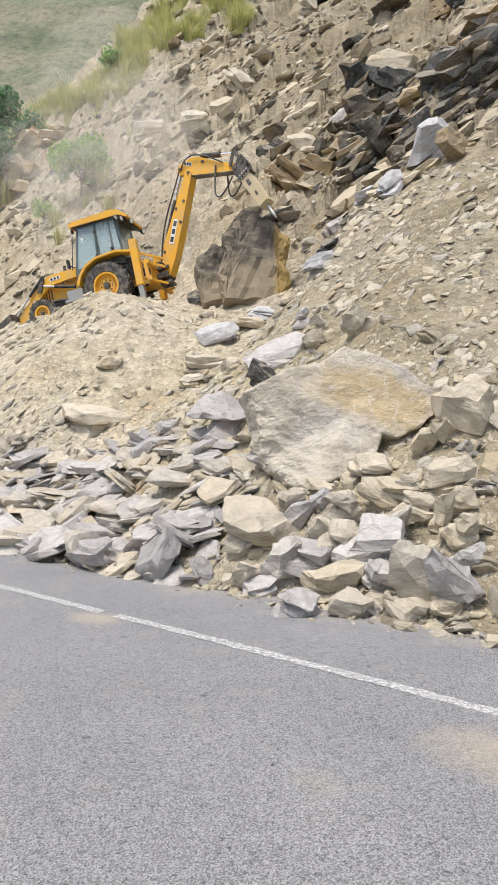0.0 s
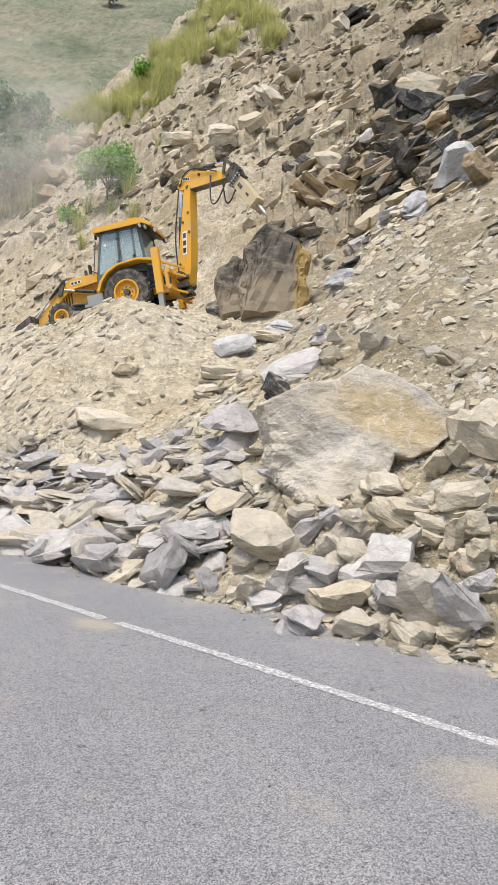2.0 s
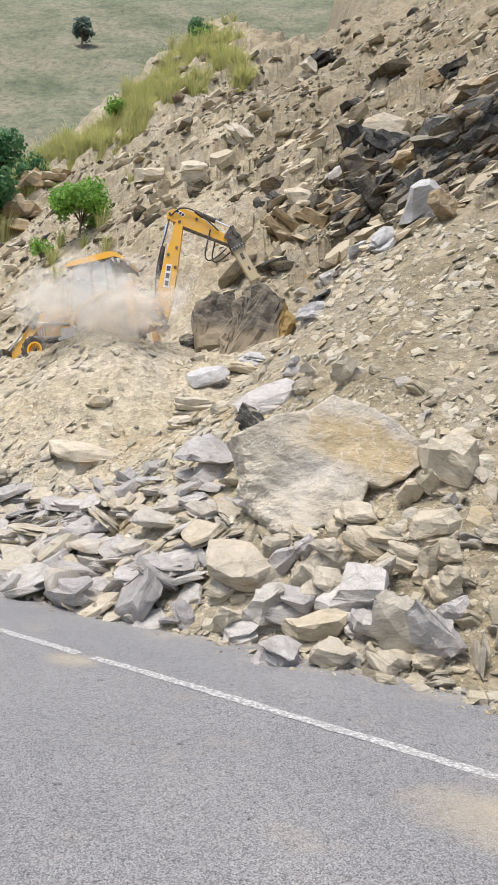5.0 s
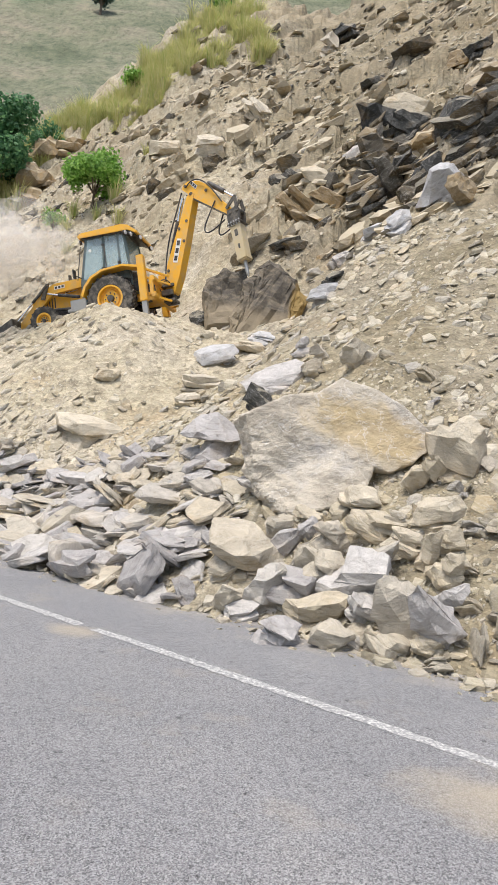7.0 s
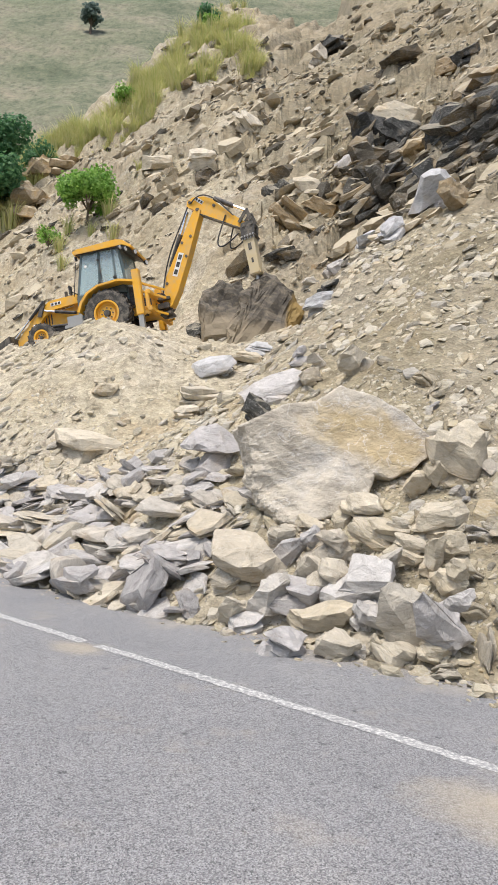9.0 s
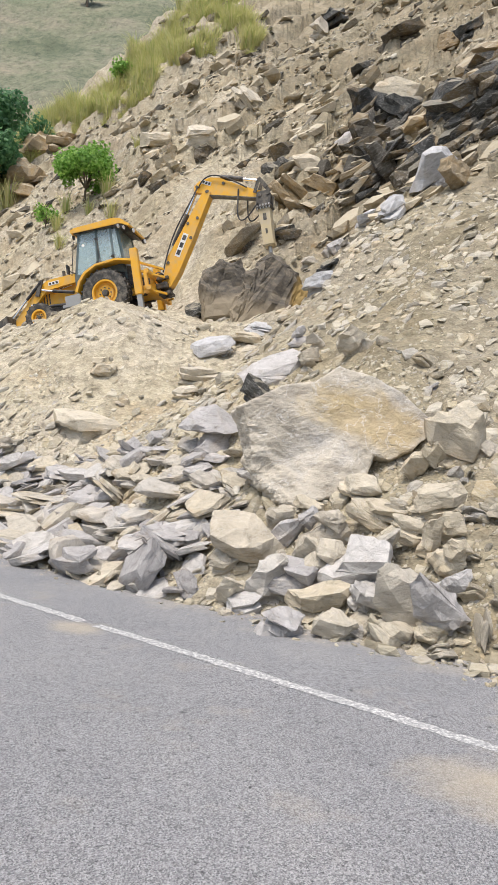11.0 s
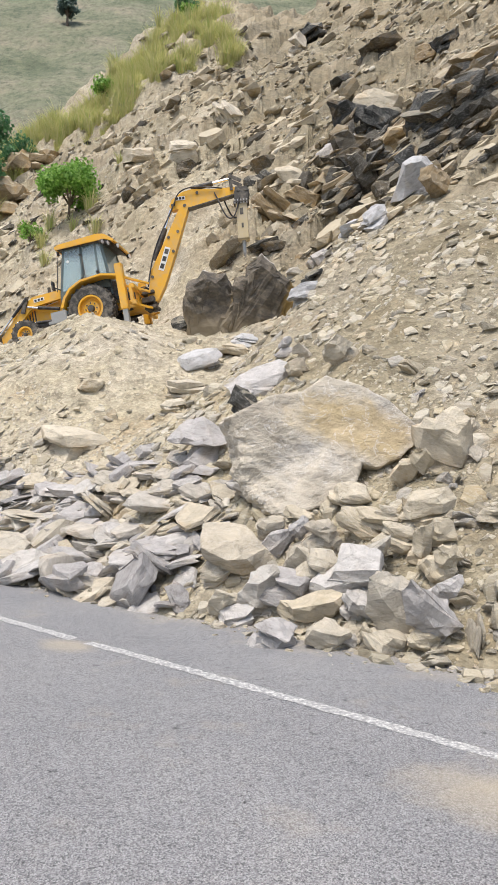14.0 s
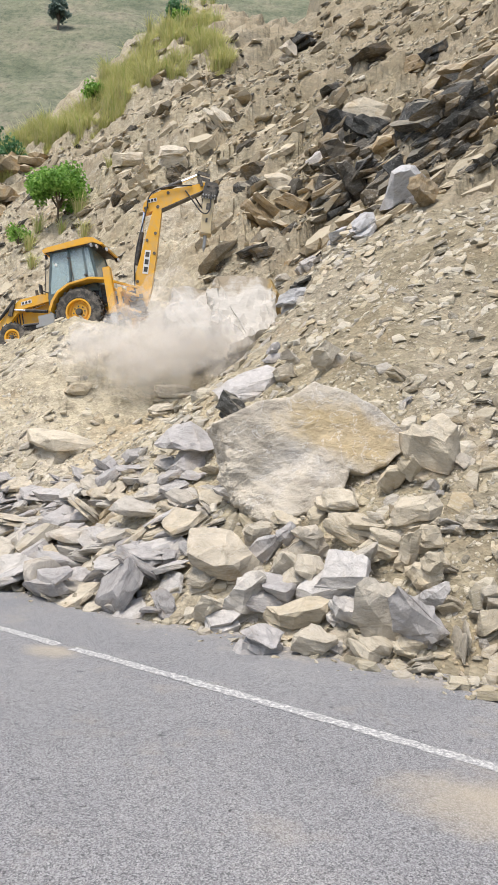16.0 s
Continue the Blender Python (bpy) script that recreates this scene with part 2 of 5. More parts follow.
def hill(x, y):
    """Height of the ground: road, slide heap, working bench, cut slope and ridge."""
    x, y = np.asarray(x, float), np.asarray(y, float)
    v, u = NX * x + NY * y, -NY * x + NX * y
    edge = 5.7 + 0.9 * (fbm(u * 0.35, v * 0 + 3.1, 11, 3) - 0.5)
    w = np.maximum(v - edge, 0)
    left = sstep(u, 10.0, 14.8)
    dip = sstep(u, 8.0, 10.3)
    bench = 5.2 + 0.40 * sstep(u, 11, 14.5) - 0.72 * sstep(u, 15.9, 17.8)
    heap = np.minimum(0.97 * w, bench) + 0.10 * np.clip(v - 12.1, 0, 3.2)
    scree = (0.80 - 0.20 * dip) * np.minimum(w, 7.25 + 0.8 * dip) + (0.85 - 0.6 * dip) * np.clip(v - 12.6 - 0.9 * dip, 0, 2.7 - 0.9 * dip)
    scree = scree + 0.5 * dip * sstep(v, 13.7, 14.5)
    steep = 1.12 + 0.30 * sstep(x, 6, -6)
    z = left * heap + (1 - left) * scree + steep * np.maximum(v - 15.3, 0)
    z = z + 0.38 * np.exp(-((u - 19.4) / 2.3) ** 2 - ((v - 11.2) / 0.9) ** 2)
    # relief, stronger the higher it goes
    on = sstep(w, 0.0, 1.5)
    hi = sstep(v, 14.8, 18)
    z = z + on * 0.35 * (fbm(x * 0.7, y * 0.7, 3, 4) - 0.5) + on * 0.22 * (ridged(x * 1.9, y * 1.9, 21, 3) - 0.6)
    a, b = 0.8 * x + 0.6 * z, 0.8 * z - 0.6 * x
    z = z + hi * (2.8 * (ridged(a * 0.11 + 2, b * 0.16 + y * 0.03, 31, 5) - 0.62) + 0.9 * (fbm(a * 0.45, b * 0.5, 41, 4) - 0.5))
    # beds of schist dipping out of the slope break it into ledges; a chute of dust smooths them over
    chute = np.exp(-((x + 3.2 + 0.12 * (y - 26)) / 2.9) ** 2) * sstep(y, 34, 29)
    fresh = hi * (1 - 0.85 * chute) * (0.35 + 0.65 * sstep(fbm(x * 0.2, y * 0.2, 43, 3), 0.35, 0.6))
    warp = 0.9 * (fbm(x * 0.55, y * 0.55, 44, 3) - 0.5)
    for thick, rise, k, seed in ((1.25, 1.5, 0.75, 0.0), (0.42, 0.55, 0.8, 3.7)):
        f = (-0.52 * x - 0.40 * y + 0.75 * z + warp) / thick + seed
        # each bed breaks off at joints across it
        f = f + 0.8 * vnoise(np.floor(f) * 3.1 + x * (0.7 / thick), y * (0.7 / thick) + 0.6 * np.floor(f), 45)
        f = f - np.floor(f)
        k = k * (1 - (0.85 if thick < 1 else 0.0) * sstep(y, 27, 35))
        z = z + fresh * k * rise * (sstep(f, 0.72, 0.98) - f + 0.15)
    z = z + hi * (0.28 + 0.5 * fresh) * (1 - 0.75 * sstep(y, 24, 36)) * (ridged(a * 2.4, b * 1.9, 49, 2) - 0.6)
    # beyond the ridge the hill falls away
    z = z - 1.7 * np.maximum(y - 57 + 5 * (fbm(x * 0.12, y * 0.05, 51, 3) - 0.5), 0) * sstep(x, 14, 0)
    return np.where(w > 0, z, 0.0)


# ---- mesh helpers ----
def mesh_from(name, verts, faces, material, smooth=False):
    me = bpy.data.meshes.new(name)
    me.from_pydata([tuple(p) for p in verts], [], faces)
    if smooth:
        me.polygons.foreach_set("use_smooth", [True] * len(me.polygons))
    me.materials.append(material)
    me.update()
    return me


def grid_mesh(name, xs, ys, zs, material, smooth=True):
    rows, cols = xs.shape
    me = bpy.data.meshes.new(name)
    idx = np.arange(rows * cols).reshape(rows, cols)
    q = np.stack([idx[:-1, :-1], idx[:-1, 1:], idx[1:, 1:], idx[1:, :-1]], -1).reshape(-1, 4)
    me.vertices.add(rows * cols)
    me.vertices.foreach_set("co", np.stack([xs, ys, zs], -1).astype(np.float32).ravel())
    me.loops.add(q.size)
    me.loops.foreach_set("vertex_index", q.ravel().astype(np.int32))
    me.polygons.add(len(q))
    me.polygons.foreach_set("loop_start", np.arange(0, q.size, 4, dtype=np.int32))
    me.polygons.foreach_set("use_smooth", np.full(len(q), smooth))
    me.materials.append(material)
    me.update(calc_edges=True)
    me.validate()
    return me


# ---- ground ----
def build_ground():
    az = np.radians(np.concatenate([np.linspace(-75, -27, 30, endpoint=False), np.linspace(-27, 27, 480), np.linspace(27, 75, 31)[1:]]))
    r = np.concatenate([np.geomspace(3.5, 30, 480, endpoint=False), np.geomspace(30, 95, 230)])
    R, A = np.meshgrid(r, az, indexing="ij")
    X, Y = R * np.sin(A), R * np.cos(A)
    Z = hill(X, Y)
    Z = np.where(Z <= 0.0, -0.06, Z)
    # winding: azimuth runs clockwise seen from above
    ob = new("ground", grid_mesh("ground", X[:, ::-1], Y[:, ::-1], Z[:, ::-1], EARTH, False))
    tagged(ob, "steep tan slope of broken schist, clay and landslide debris", "slope", kind="structure")


def build_road():
    t = Vector((-NY, NX, 0))
    n = Vector((NX, NY, 0))
    us, vs = np.linspace(-70, 110, 181), np.linspace(-9, 6.9, 54)
    U, Vv = np.meshgrid(us, vs, indexing="ij")
    X, Y = U * t.x + Vv * n.x, U * t.y + Vv * n.y
    Z = 0.012 * (fbm(X * 0.5, Y * 0.5, 77, 3) - 0.5) + 0 * X
    Z = np.where(Vv > 6.5, Z - 0.03, Z)
    ob = new("road", grid_mesh("road", X, Y, Z, ASPHALT))
    tagged(ob, "worn grey asphalt mountain road with scattered dust", "road", kind="structure")


build_ground()
build_road()


# ---- parts ----
def part(name, bm, material, parent, label="", smooth=False, bevel=0.0):
    if bevel:
        bmesh.ops.bevel(bm, geom=[e for e in bm.edges if e.is_manifold and e.calc_face_angle(0) > 0.5], offset=bevel, segments=2, affect="EDGES", clamp_overlap=True)
    bmesh.ops.recalc_face_normals(bm, faces=bm.faces)
    me = bpy.data.meshes.new(name)
    bm.to_mesh(me)
    bm.free()
    me.materials.append(material)
    if smooth:
        for p in me.polygons:
            p.use_smooth = True
    ob = new(name, me)
    ob.parent = parent
    return tagged(ob, label)


def box(bm, c, s, m=None):
    g = bmesh.ops.create_cube(bm, size=1.0)["verts"]
    t = Matrix.Translation(c) @ (m or Matrix()) @ Matrix.Diagonal((*s, 1))
    bmesh.ops.transform(bm, matrix=t, verts=g)
    return g


def prism(bm, outline, y0, y1, plane="xz", shrink=1.0):
    """A solid from an outline; xz outlines run along y, xy outlines along z."""
    def at(p, h):
        return (p[0], h, p[1]) if plane == "xz" else (p[0], p[1], h)
    a = [bm.verts.new(at(p, y0)) for p in outline]
    b = [bm.verts.new(at((p[0] * shrink, p[1] * shrink), y1)) for p in outline]
    bm.faces.new(a[::-1])
    bm.faces.new(b)
    n = len(a)
    for i in range(n):
        bm.faces.new((a[i], a[(i + 1) % n], b[(i + 1) % n], b[i]))


def rod(bm, p0, p1, r, seg=14, r2=None):
    p0, p1 = Vector(p0), Vector(p1)
    d = p1 - p0
    m = Matrix.Translation((p0 + p1) / 2) @ d.to_track_quat("Z", "Y").to_matrix().to_4x4()
    bmesh.ops.create_cone(bm, cap_ends=True, segments=seg, radius1=r, radius2=r if r2 is None else r2, depth=d.length, matrix=m)


def beam(bm, p0, p1, w, h):
    p0, p1 = Vector(p0), Vector(p1)
    d = p1 - p0
    m = d.to_track_quat("X", "Z").to_matrix().to_4x4()
    box(bm, (p0 + p1) / 2, (d.length, w, h), m)


def revolve(bm, profile, seg=48):
    """Turns (radius, y) points about the y axis; the profile is closed."""
    rings = []
    for k in range(seg):
        a = 2 * math.pi * k / seg
        rings.append([bm.verts.new((r * math.cos(a), y, r * math.sin(a))) for r, y in profile])
    n = len(profile)
    for k in range(seg):
        p, q = rings[k], rings[(k + 1) % seg]
        for i in range(n):
            bm.faces.new((p[i], p[(i + 1) % n], q[(i + 1) % n], q[i]))


def hose(name, pts, r, parent, material):
    cu = bpy.data.curves.new(name, "CURVE")
    cu.dimensions, cu.bevel_depth, cu.bevel_resolution = "3D", r, 2
    sp = cu.splines.new("NURBS")
    sp.points.add(len(pts) - 1)
    for p, c in zip(sp.points, pts):
        p.co = (*c, 1)
    sp.use_endpoint_u, sp.order_u = True, 4
    ob = new(name, cu)
    me = bpy.data.meshes.new_from_object(ob)
    bpy.data.objects.remove(ob)
    me.materials.append(material)
    o = new(name, me)
    o.parent = parent
    return o


DIRT = (0.42, 0.36, 0.28)
YELLOW = plain("yellow_paint", (0.80, 0.42, 0.028), 0.42, 0, DIRT, 0.45, 3.5)
BLACK = plain("black_paint", (0.025, 0.025, 0.027), 0.5, 0, DIRT, 0.3, 4)
CABGREY = plain("cab_blue_grey", (0.075, 0.115, 0.125), 0.45, 0, DIRT, 0.25, 4)
RUBBER = plain("dusty_rubber", (0.045, 0.043, 0.04), 0.85, 0, (0.33, 0.29, 0.235), 0.75, 5)
STEEL = plain("worn_steel", (0.42, 0.41, 0.39), 0.42, 0.8, DIRT, 0.4, 6)
CHROME = plain("chrome_rod", (0.75, 0.75, 0.76), 0.16, 1.0)
GREASE = plain("greasy_iron", (0.075, 0.07, 0.062), 0.55, 0.3, DIRT, 0.45, 5)
BEIGE = plain("dusty_breaker_paint", (0.55, 0.45, 0.27), 0.6, 0, (0.50, 0.44, 0.35), 0.8, 4)
WHITE = plain("white_decal", (0.78, 0.78, 0.76), 0.5, 0, DIRT, 0.2, 8)
LAMP = plain("lamp_lens", (0.85, 0.86, 0.88), 0.1, 0.0, coat=1.0)
SEAT = plain("seat_vinyl", (0.03, 0.03, 0.032), 0.6)


def glass_material():
    m, nt, b = nodes_of("tinted_glass")
    b.inputs["Base Color"].default_value = (0.60, 0.74, 0.78, 1)
    b.inputs["Transmission Weight"].default_value = 0.72
    b.inputs["Roughness"].default_value = 0.06
    b.inputs["IOR"].default_value = 1.5
    co = coords(nt)
    film = ramp(nt, noise_tex(nt, co, 2.0, 5, 0.6), [(0.4, (0.04, 0.04, 0.04)), (0.7, (0.22, 0.22, 0.22))])
    nt.links.new(film, b.inputs["Roughness"])
    return m


GLASS = glass_material()


# ---- backhoe loader ----
# machine space: x ahead, y to its left, z up, origin on the ground under the rear axle
BASE = Vector((-1.6, 0.0, 0.85))        # foot of the boom
FOOT = Matrix.Translation((-3.852, 20.46, 5.565)) @ pose(0, 0, 0, 0, 6.6, 168) @ BASE
MACHINE = Matrix.Translation(FOOT) @ pose(0, 0, 0, 0, 12.0, 168) @ Matrix.Translation(-BASE)


def wheel(parent, x, y, r, width, rim_r, lugs, name):
    side = 1 if y > 0 else -1
    bm = bmesh.new()
    h = width / 2
    revolve(bm, [(rim_r, -h * 0.8), (rim_r + 0.03, -h * 0.98), (r * 0.82, -h), (r * 0.95, -h * 0.86), (r * 0.965, 0), (r * 0.95, h * 0.86), (r * 0.82, h), (rim_r + 0.03, h * 0.98), (rim_r, h * 0.8)], 52)
    tyre = part("wheel", bm, RUBBER, parent, "black lugged tyre on a yellow rim, caked in dust")
    tyre.matrix_basis = pose(x, y, r)
    bm = bmesh.new()
    box(bm, (0, 0, 0), (r * 0.075, h * 1.15, r * 0.075))
    lug_mesh = bpy.data.meshes.new("lug")
    bm.to_mesh(lug_mesh)
    bm.free()
    lug_mesh.materials.append(RUBBER)
    for k in range(lugs):
        for s in (-1, 1):
            a = 2 * math.pi * (k + (0.5 if s > 0 else 0)) / lugs
            lug = new("lug", lug_mesh)
            lug.parent = tyre
            lug.matrix_basis = Matrix.Rotation(-a, 4, "Y") @ Matrix.Translation((r * 0.965, s * h * 0.47, 0)) @ Matrix.Rotation(s * 0.75, 4, "X")
    bm = bmesh.new()
    revolve(bm, [(rim_r + 0.015, -h * 0.8), (rim_r + 0.015, h * 0.92), (rim_r - 0.035, h * 0.92), (rim_r - 0.05, h * 0.35), (rim_r * 0.72, h * 0.30), (rim_r * 0.62, h * 0.48), (0.02, h * 0.5), (0.02, h * 0.2), (rim_r * 0.6, -h * 0.1), (rim_r - 0.05, -h * 0.8)], 40)
    if side < 0:
        bmesh.ops.transform(bm, matrix=Matrix.Rotation(math.pi, 4, "X"), verts=bm.verts)
    part("rim", bm, YELLOW, tyre, "yellow steel rim")
    bm = bmesh.new()
    rod(bm, (0, side * h * 0.4, 0), (0, side * h * 0.92, 0), rim_r * 0.30, 20, rim_r * 0.24)
    for k in range(8):
        a = k * math.pi / 4
        c = (rim_r * 0.45 * math.cos(a), side * h * 0.5, rim_r * 0.45 * math.sin(a))
        rod(bm, c, (c[0], side * h * 0.6, c[2]), 0.022, 6)
    part("hub", bm, GREASE, tyre, "dusty iron wheel hub")
    return tyre


def logo(parent, m, w, h, letters=3):
    """A plain plate with dark bars in place of the maker's mark."""
    bm = bmesh.new()
    box(bm, (0, 0, 0), (w, 0.006, h))
    p = part("decal", bm, WHITE, parent, "pale maker's decal with dark bars")
    p.matrix_basis = m
    for k in range(letters):
        bm = bmesh.new()
        box(bm, ((k - (letters - 1) / 2) * w / letters * 0.95, 0.005, 0), (w / letters * 0.62, 0.006, h * 0.66))
        part("decal_bar", bm, BLACK, p)
    return p


def pane(name, pts, thick, parent, normal):
    bm = bmesh.new()
    n = Vector(normal) * thick / 2
    a = [bm.verts.new(Vector(p) - n) for p in pts]
    b = [bm.verts.new(Vector(p) + n) for p in pts]
    bm.faces.new(a[::-1])
    bm.faces.new(b)
    for i in range(len(pts)):
        bm.faces.new((a[i], a[(i + 1) % len(pts)], b[(i + 1) % len(pts)], b[i]))
    o = part(name, bm, GLASS, parent, "tinted dusty glass pane")
    o.visible_shadow = False
    return o


def build_machine():
    root = new("backhoe_loader")
    root.matrix_basis = MACHINE
    tagged(root, "dusty yellow backhoe loader with rock breaker on the debris bench", "backhoe loader")
    # chassis and belly
    bm = bmesh.new()
    for s in (-1, 1):
        box(bm, (0.75, s * 0.38, 0.72), (3.6, 0.12, 0.26))
    box(bm, (0.0, 0, 0.70), (0.34, 1.55, 0.30))
    box(bm, (2.17, 0, 0.50), (0.22, 1.45, 0.20))
    box(bm, (0.6, 0, 0.62), (1.6, 0.55, 0.3))
    part("chassis", bm, BLACK, root, "black dusty steel chassis", bevel=0.015)
    # engine hood, sloping to the front
    bm = bmesh.new()
    prism(bm, [(0.92, 0.92), (0.92, 1.62), (1.25, 1.62), (2.35, 1.42), (2.72, 1.28), (2.78, 0.85), (2.6, 0.72), (1.0, 0.75)], -0.42, 0.42)
    hood = part("engine_hood", bm, YELLOW, root, "yellow engine hood", bevel=0.04)
    logo(hood, pose(1.45, 0.424, 1.38, 0, 8, 0), 0.42, 0.12)
    bm = bmesh.new()
    for k in range(6):
        box(bm, (2.0 + k * 0.09, 0.424, 1.08), (0.035, 0.012, 0.32))
    part("grille", bm, BLACK, hood)
    bm = bmesh.new()
    rod(bm, (1.75, -0.28, 1.4), (1.75, -0.28, 2.1), 0.05, 14)
    part("exhaust_pipe", bm, GREASE, root, smooth=False)
    # cab lower body, with the arch cut over the wheel
    bm = bmesh.new()
    side = [(0.98, 0.62), (0.98, 1.42), (0.93, 1.50), (0.35, 1.52), (0.05, 1.60), (-0.55, 1.60), (-0.62, 1.3), (-0.50, 1.32), (0.15, 1.50), (0.42, 1.36), (0.62, 1.05), (0.70, 0.62)]
    for y0, y1 in ((0.66, 0.73), (-0.73, -0.66)):
        prism(bm, side, y0, y1)
    box(bm, (0.2, 0, 1.08), (1.5, 1.30, 0.10))
    box(bm, (0.95, 0, 1.15), (0.06, 1.36, 0.62))
    box(bm, (-0.60, 0, 1.35), (0.06, 1.36, 0.5))
    part("cab_body", bm, CABGREY, root, "blue-grey lower cab panels", bevel=0.01)
    # pillars: A, B, C on both sides, leaning in to the roof
    top = 2.78
    for s in (-1, 1):
        for n, (x0, z0, x1, w) in enumerate(((0.95, 1.40, 0.72, 0.07), (0.22, 1.52, 0.16, 0.08), (-0.30, 1.58, -0.27, 0.05), (-0.60, 1.50, -0.46, 0.07))):
            bm = bmesh.new()
            beam(bm, (x0, s * 0.70, z0), (x1, s * 0.60, top), 0.07, w)
            part("cab_pillar", bm, CABGREY, root, bevel=0.008)
    bm = bmesh.new()
    for x0, x1 in ((0.72, 0.72), (-0.46, -0.46)):
        beam(bm, (x0, -0.6, top), (x1, 0.6, top), 0.07, 0.07)
    for s in (-1, 1):
        beam(bm, (0.72, s * 0.6, top), (-0.46, s * 0.6, top), 0.07, 0.08)
    part("cab_frame", bm, CABGREY, root, bevel=0.008)
    # glazing
    for s in (-1, 1):
        for (xa, xb, za, xc, xd) in ((0.90, 0.27, 1.48, 0.69, 0.21), (0.18, -0.27, 1.60, 0.13, -0.24), (-0.34, -0.56, 1.60, -0.30, -0.44)):
            pane("cab_window", [(xa, s * 0.705, za), (xb, s * 0.705, za), (xd, s * 0.61, 2.74), (xc, s * 0.61, 2.74)], 0.008, root, (0, 1, 0.09))
    pane("windscreen", [(0.955, -0.66, 1.46), (0.955, 0.66, 1.46), (0.73, 0.57, 2.74), (0.73, -0.57, 2.74)], 0.008, root, (1, 0, 0.2))
    pane("rear_window", [(-0.62, -0.66, 1.55), (-0.62, 0.66, 1.55), (-0.48, 0.57, 2.74), (-0.48, -0.57, 2.74)], 0.008, root, (1, 0, -0.13))
    # white sticker on the door glass, door handles and hinges
    bm = bmesh.new()
    rod(bm, (0.62, 0.640, 2.38), (0.62, 0.646, 2.38), 0.045, 20)
    part("sticker", bm, WHITE, root)
    for x, z, yy in ((0.19, 2.48, 0.64), (0.21, 1.75, 0.70), (-0.28, 1.85, 0.69)):
        bm = bmesh.new()
        box(bm, (x, yy + 0.02, z), (0.10, 0.06, 0.06))
        part("door_hinge", bm, BLACK, root, bevel=0.008)
    bm = bmesh.new()
    beam(bm, (0.12, 0.735, 1.72), (0.16, 0.67, 2.45), 0.025, 0.025)
    part("grab_handle", bm, BLACK, root)
    # roof: yellow cap with dark underside, curving down to the back
    bm = bmesh.new()
    prism(bm, [(0.92, 2.78), (0.94, 2.86), (0.82, 2.92), (-0.44, 2.96), (-0.66, 2.90), (-0.92, 2.68), (-0.92, 2.61), (-0.64, 2.76)], -0.74, 0.74)
    roof = part("cab_roof", bm, YELLOW, root, "yellow cab roof", bevel=0.03)
    bm = bmesh.new()
    prism(bm, [(0.86, 2.76), (0.86, 2.785), (-0.6, 2.765), (-0.82, 2.66), (-0.82, 2.62), (-0.58, 2.73)], -0.70, 0.70)
    part("roof_lining", bm, BLACK, roof)
    for x, y, z, dx in ((-0.50, 0.70, 2.70, -1), (-0.66, 0.68, 2.63, -1), (-0.88, 0.5, 2.55, -1), (-0.88, -0.5, 2.55, -1), (0.9, 0.5, 2.74, 1), (0.9, -0.5, 2.74, 1)):
        bm = bmesh.new()
        rod(bm, (x, y, z), (x + dx * 0.07, y + 0.02, z - 0.01), 0.065, 16, 0.075)
        lamp = part("work_lamp", bm, BLACK, root, "round work lamp")
        bm = bmesh.new()
        rod(bm, (x + dx * 0.068, y + 0.02, z - 0.01), (x + dx * 0.084, y + 0.024, z - 0.012), 0.062, 16)
        part("lens", bm, LAMP, lamp)
    # mirrors
    for s in (-1, 1):
        bm = bmesh.new()
        beam(bm, (0.92, s * 0.70, 1.55), (1.06, s * 0.86, 1.62), 0.025, 0.025)
        box(bm, (1.08, s * 0.90, 1.66), (0.05, 0.16, 0.26))
        rod(bm, (1.04, s * 0.78, 1.5), (0.90, s * 0.66, 2.55), 0.014, 8)
        part("mirror", bm, BLACK, root, "black side mirror on an arm", bevel=0.01)
    # fenders: arched yellow strips
    for s in (-1, 1):
        bm = bmesh.new()
        pts = [(0.86, 0.92), (0.74, 1.18), (0.52, 1.42), (0.16, 1.58), (-0.50, 1.62), (-0.98, 1.50)]
        inner = [(p[0] * 0.94 - 0.01, p[1] - 0.055) for p in pts]
        prism(bm, pts + inner[::-1], min(s * 0.70, s * 1.12), max(s * 0.70, s * 1.12))
        part("fender", bm, YELLOW, root, "yellow arched rear fender", bevel=0.012)
        bm = bmesh.new()
        prism(bm, [(0.72, 0.95), (0.5, 1.33), (0.15, 1.50), (-0.5, 1.53), (-0.9, 1.42), (-0.9, 0.9)], min(s * 0.62, s * 0.655), max(s * 0.62, s * 0.655))
        part("wheel_well", bm, BLACK, root)
        # step and tank
        bm = bmesh.new()
        box(bm, (1.12, s * 0.68, 0.62), (0.62, 0.34, 0.10))
        box(bm, (1.12, s * 0.60, 0.80), (0.50, 0.30, 0.30))
        part("step", bm, STEEL, root, "worn steel step", bevel=0.015)
    # seat, console and wheel inside
    bm = bmesh.new()
    box(bm, (0.0, 0, 1.38), (0.5, 0.5, 0.14))
    box(bm, (-0.24, 0, 1.72), (0.14, 0.48, 0.62), Matrix.Rotation(-0.15, 4, "Y"))
    part("operator_seat", bm, SEAT, root, "black seat", bevel=0.04)
    bm = bmesh.new()
    box(bm, (0.78, 0, 1.4), (0.22, 0.4, 0.5))
    rod(bm, (0.70, 0, 1.6), (0.56, 0, 1.82), 0.03, 10)
    rod(bm, (0.55, 0, 1.81), (0.53, 0, 1.84), 0.19, 24)
    part("console", bm, BLACK, root, bevel=0.01)
    # wheels
    wheel(root, 0, 0.87, 0.715, 0.40, 0.375, 22, "rear")
    wheel(root, 0, -0.87, 0.715, 0.40, 0.375, 22, "rear")
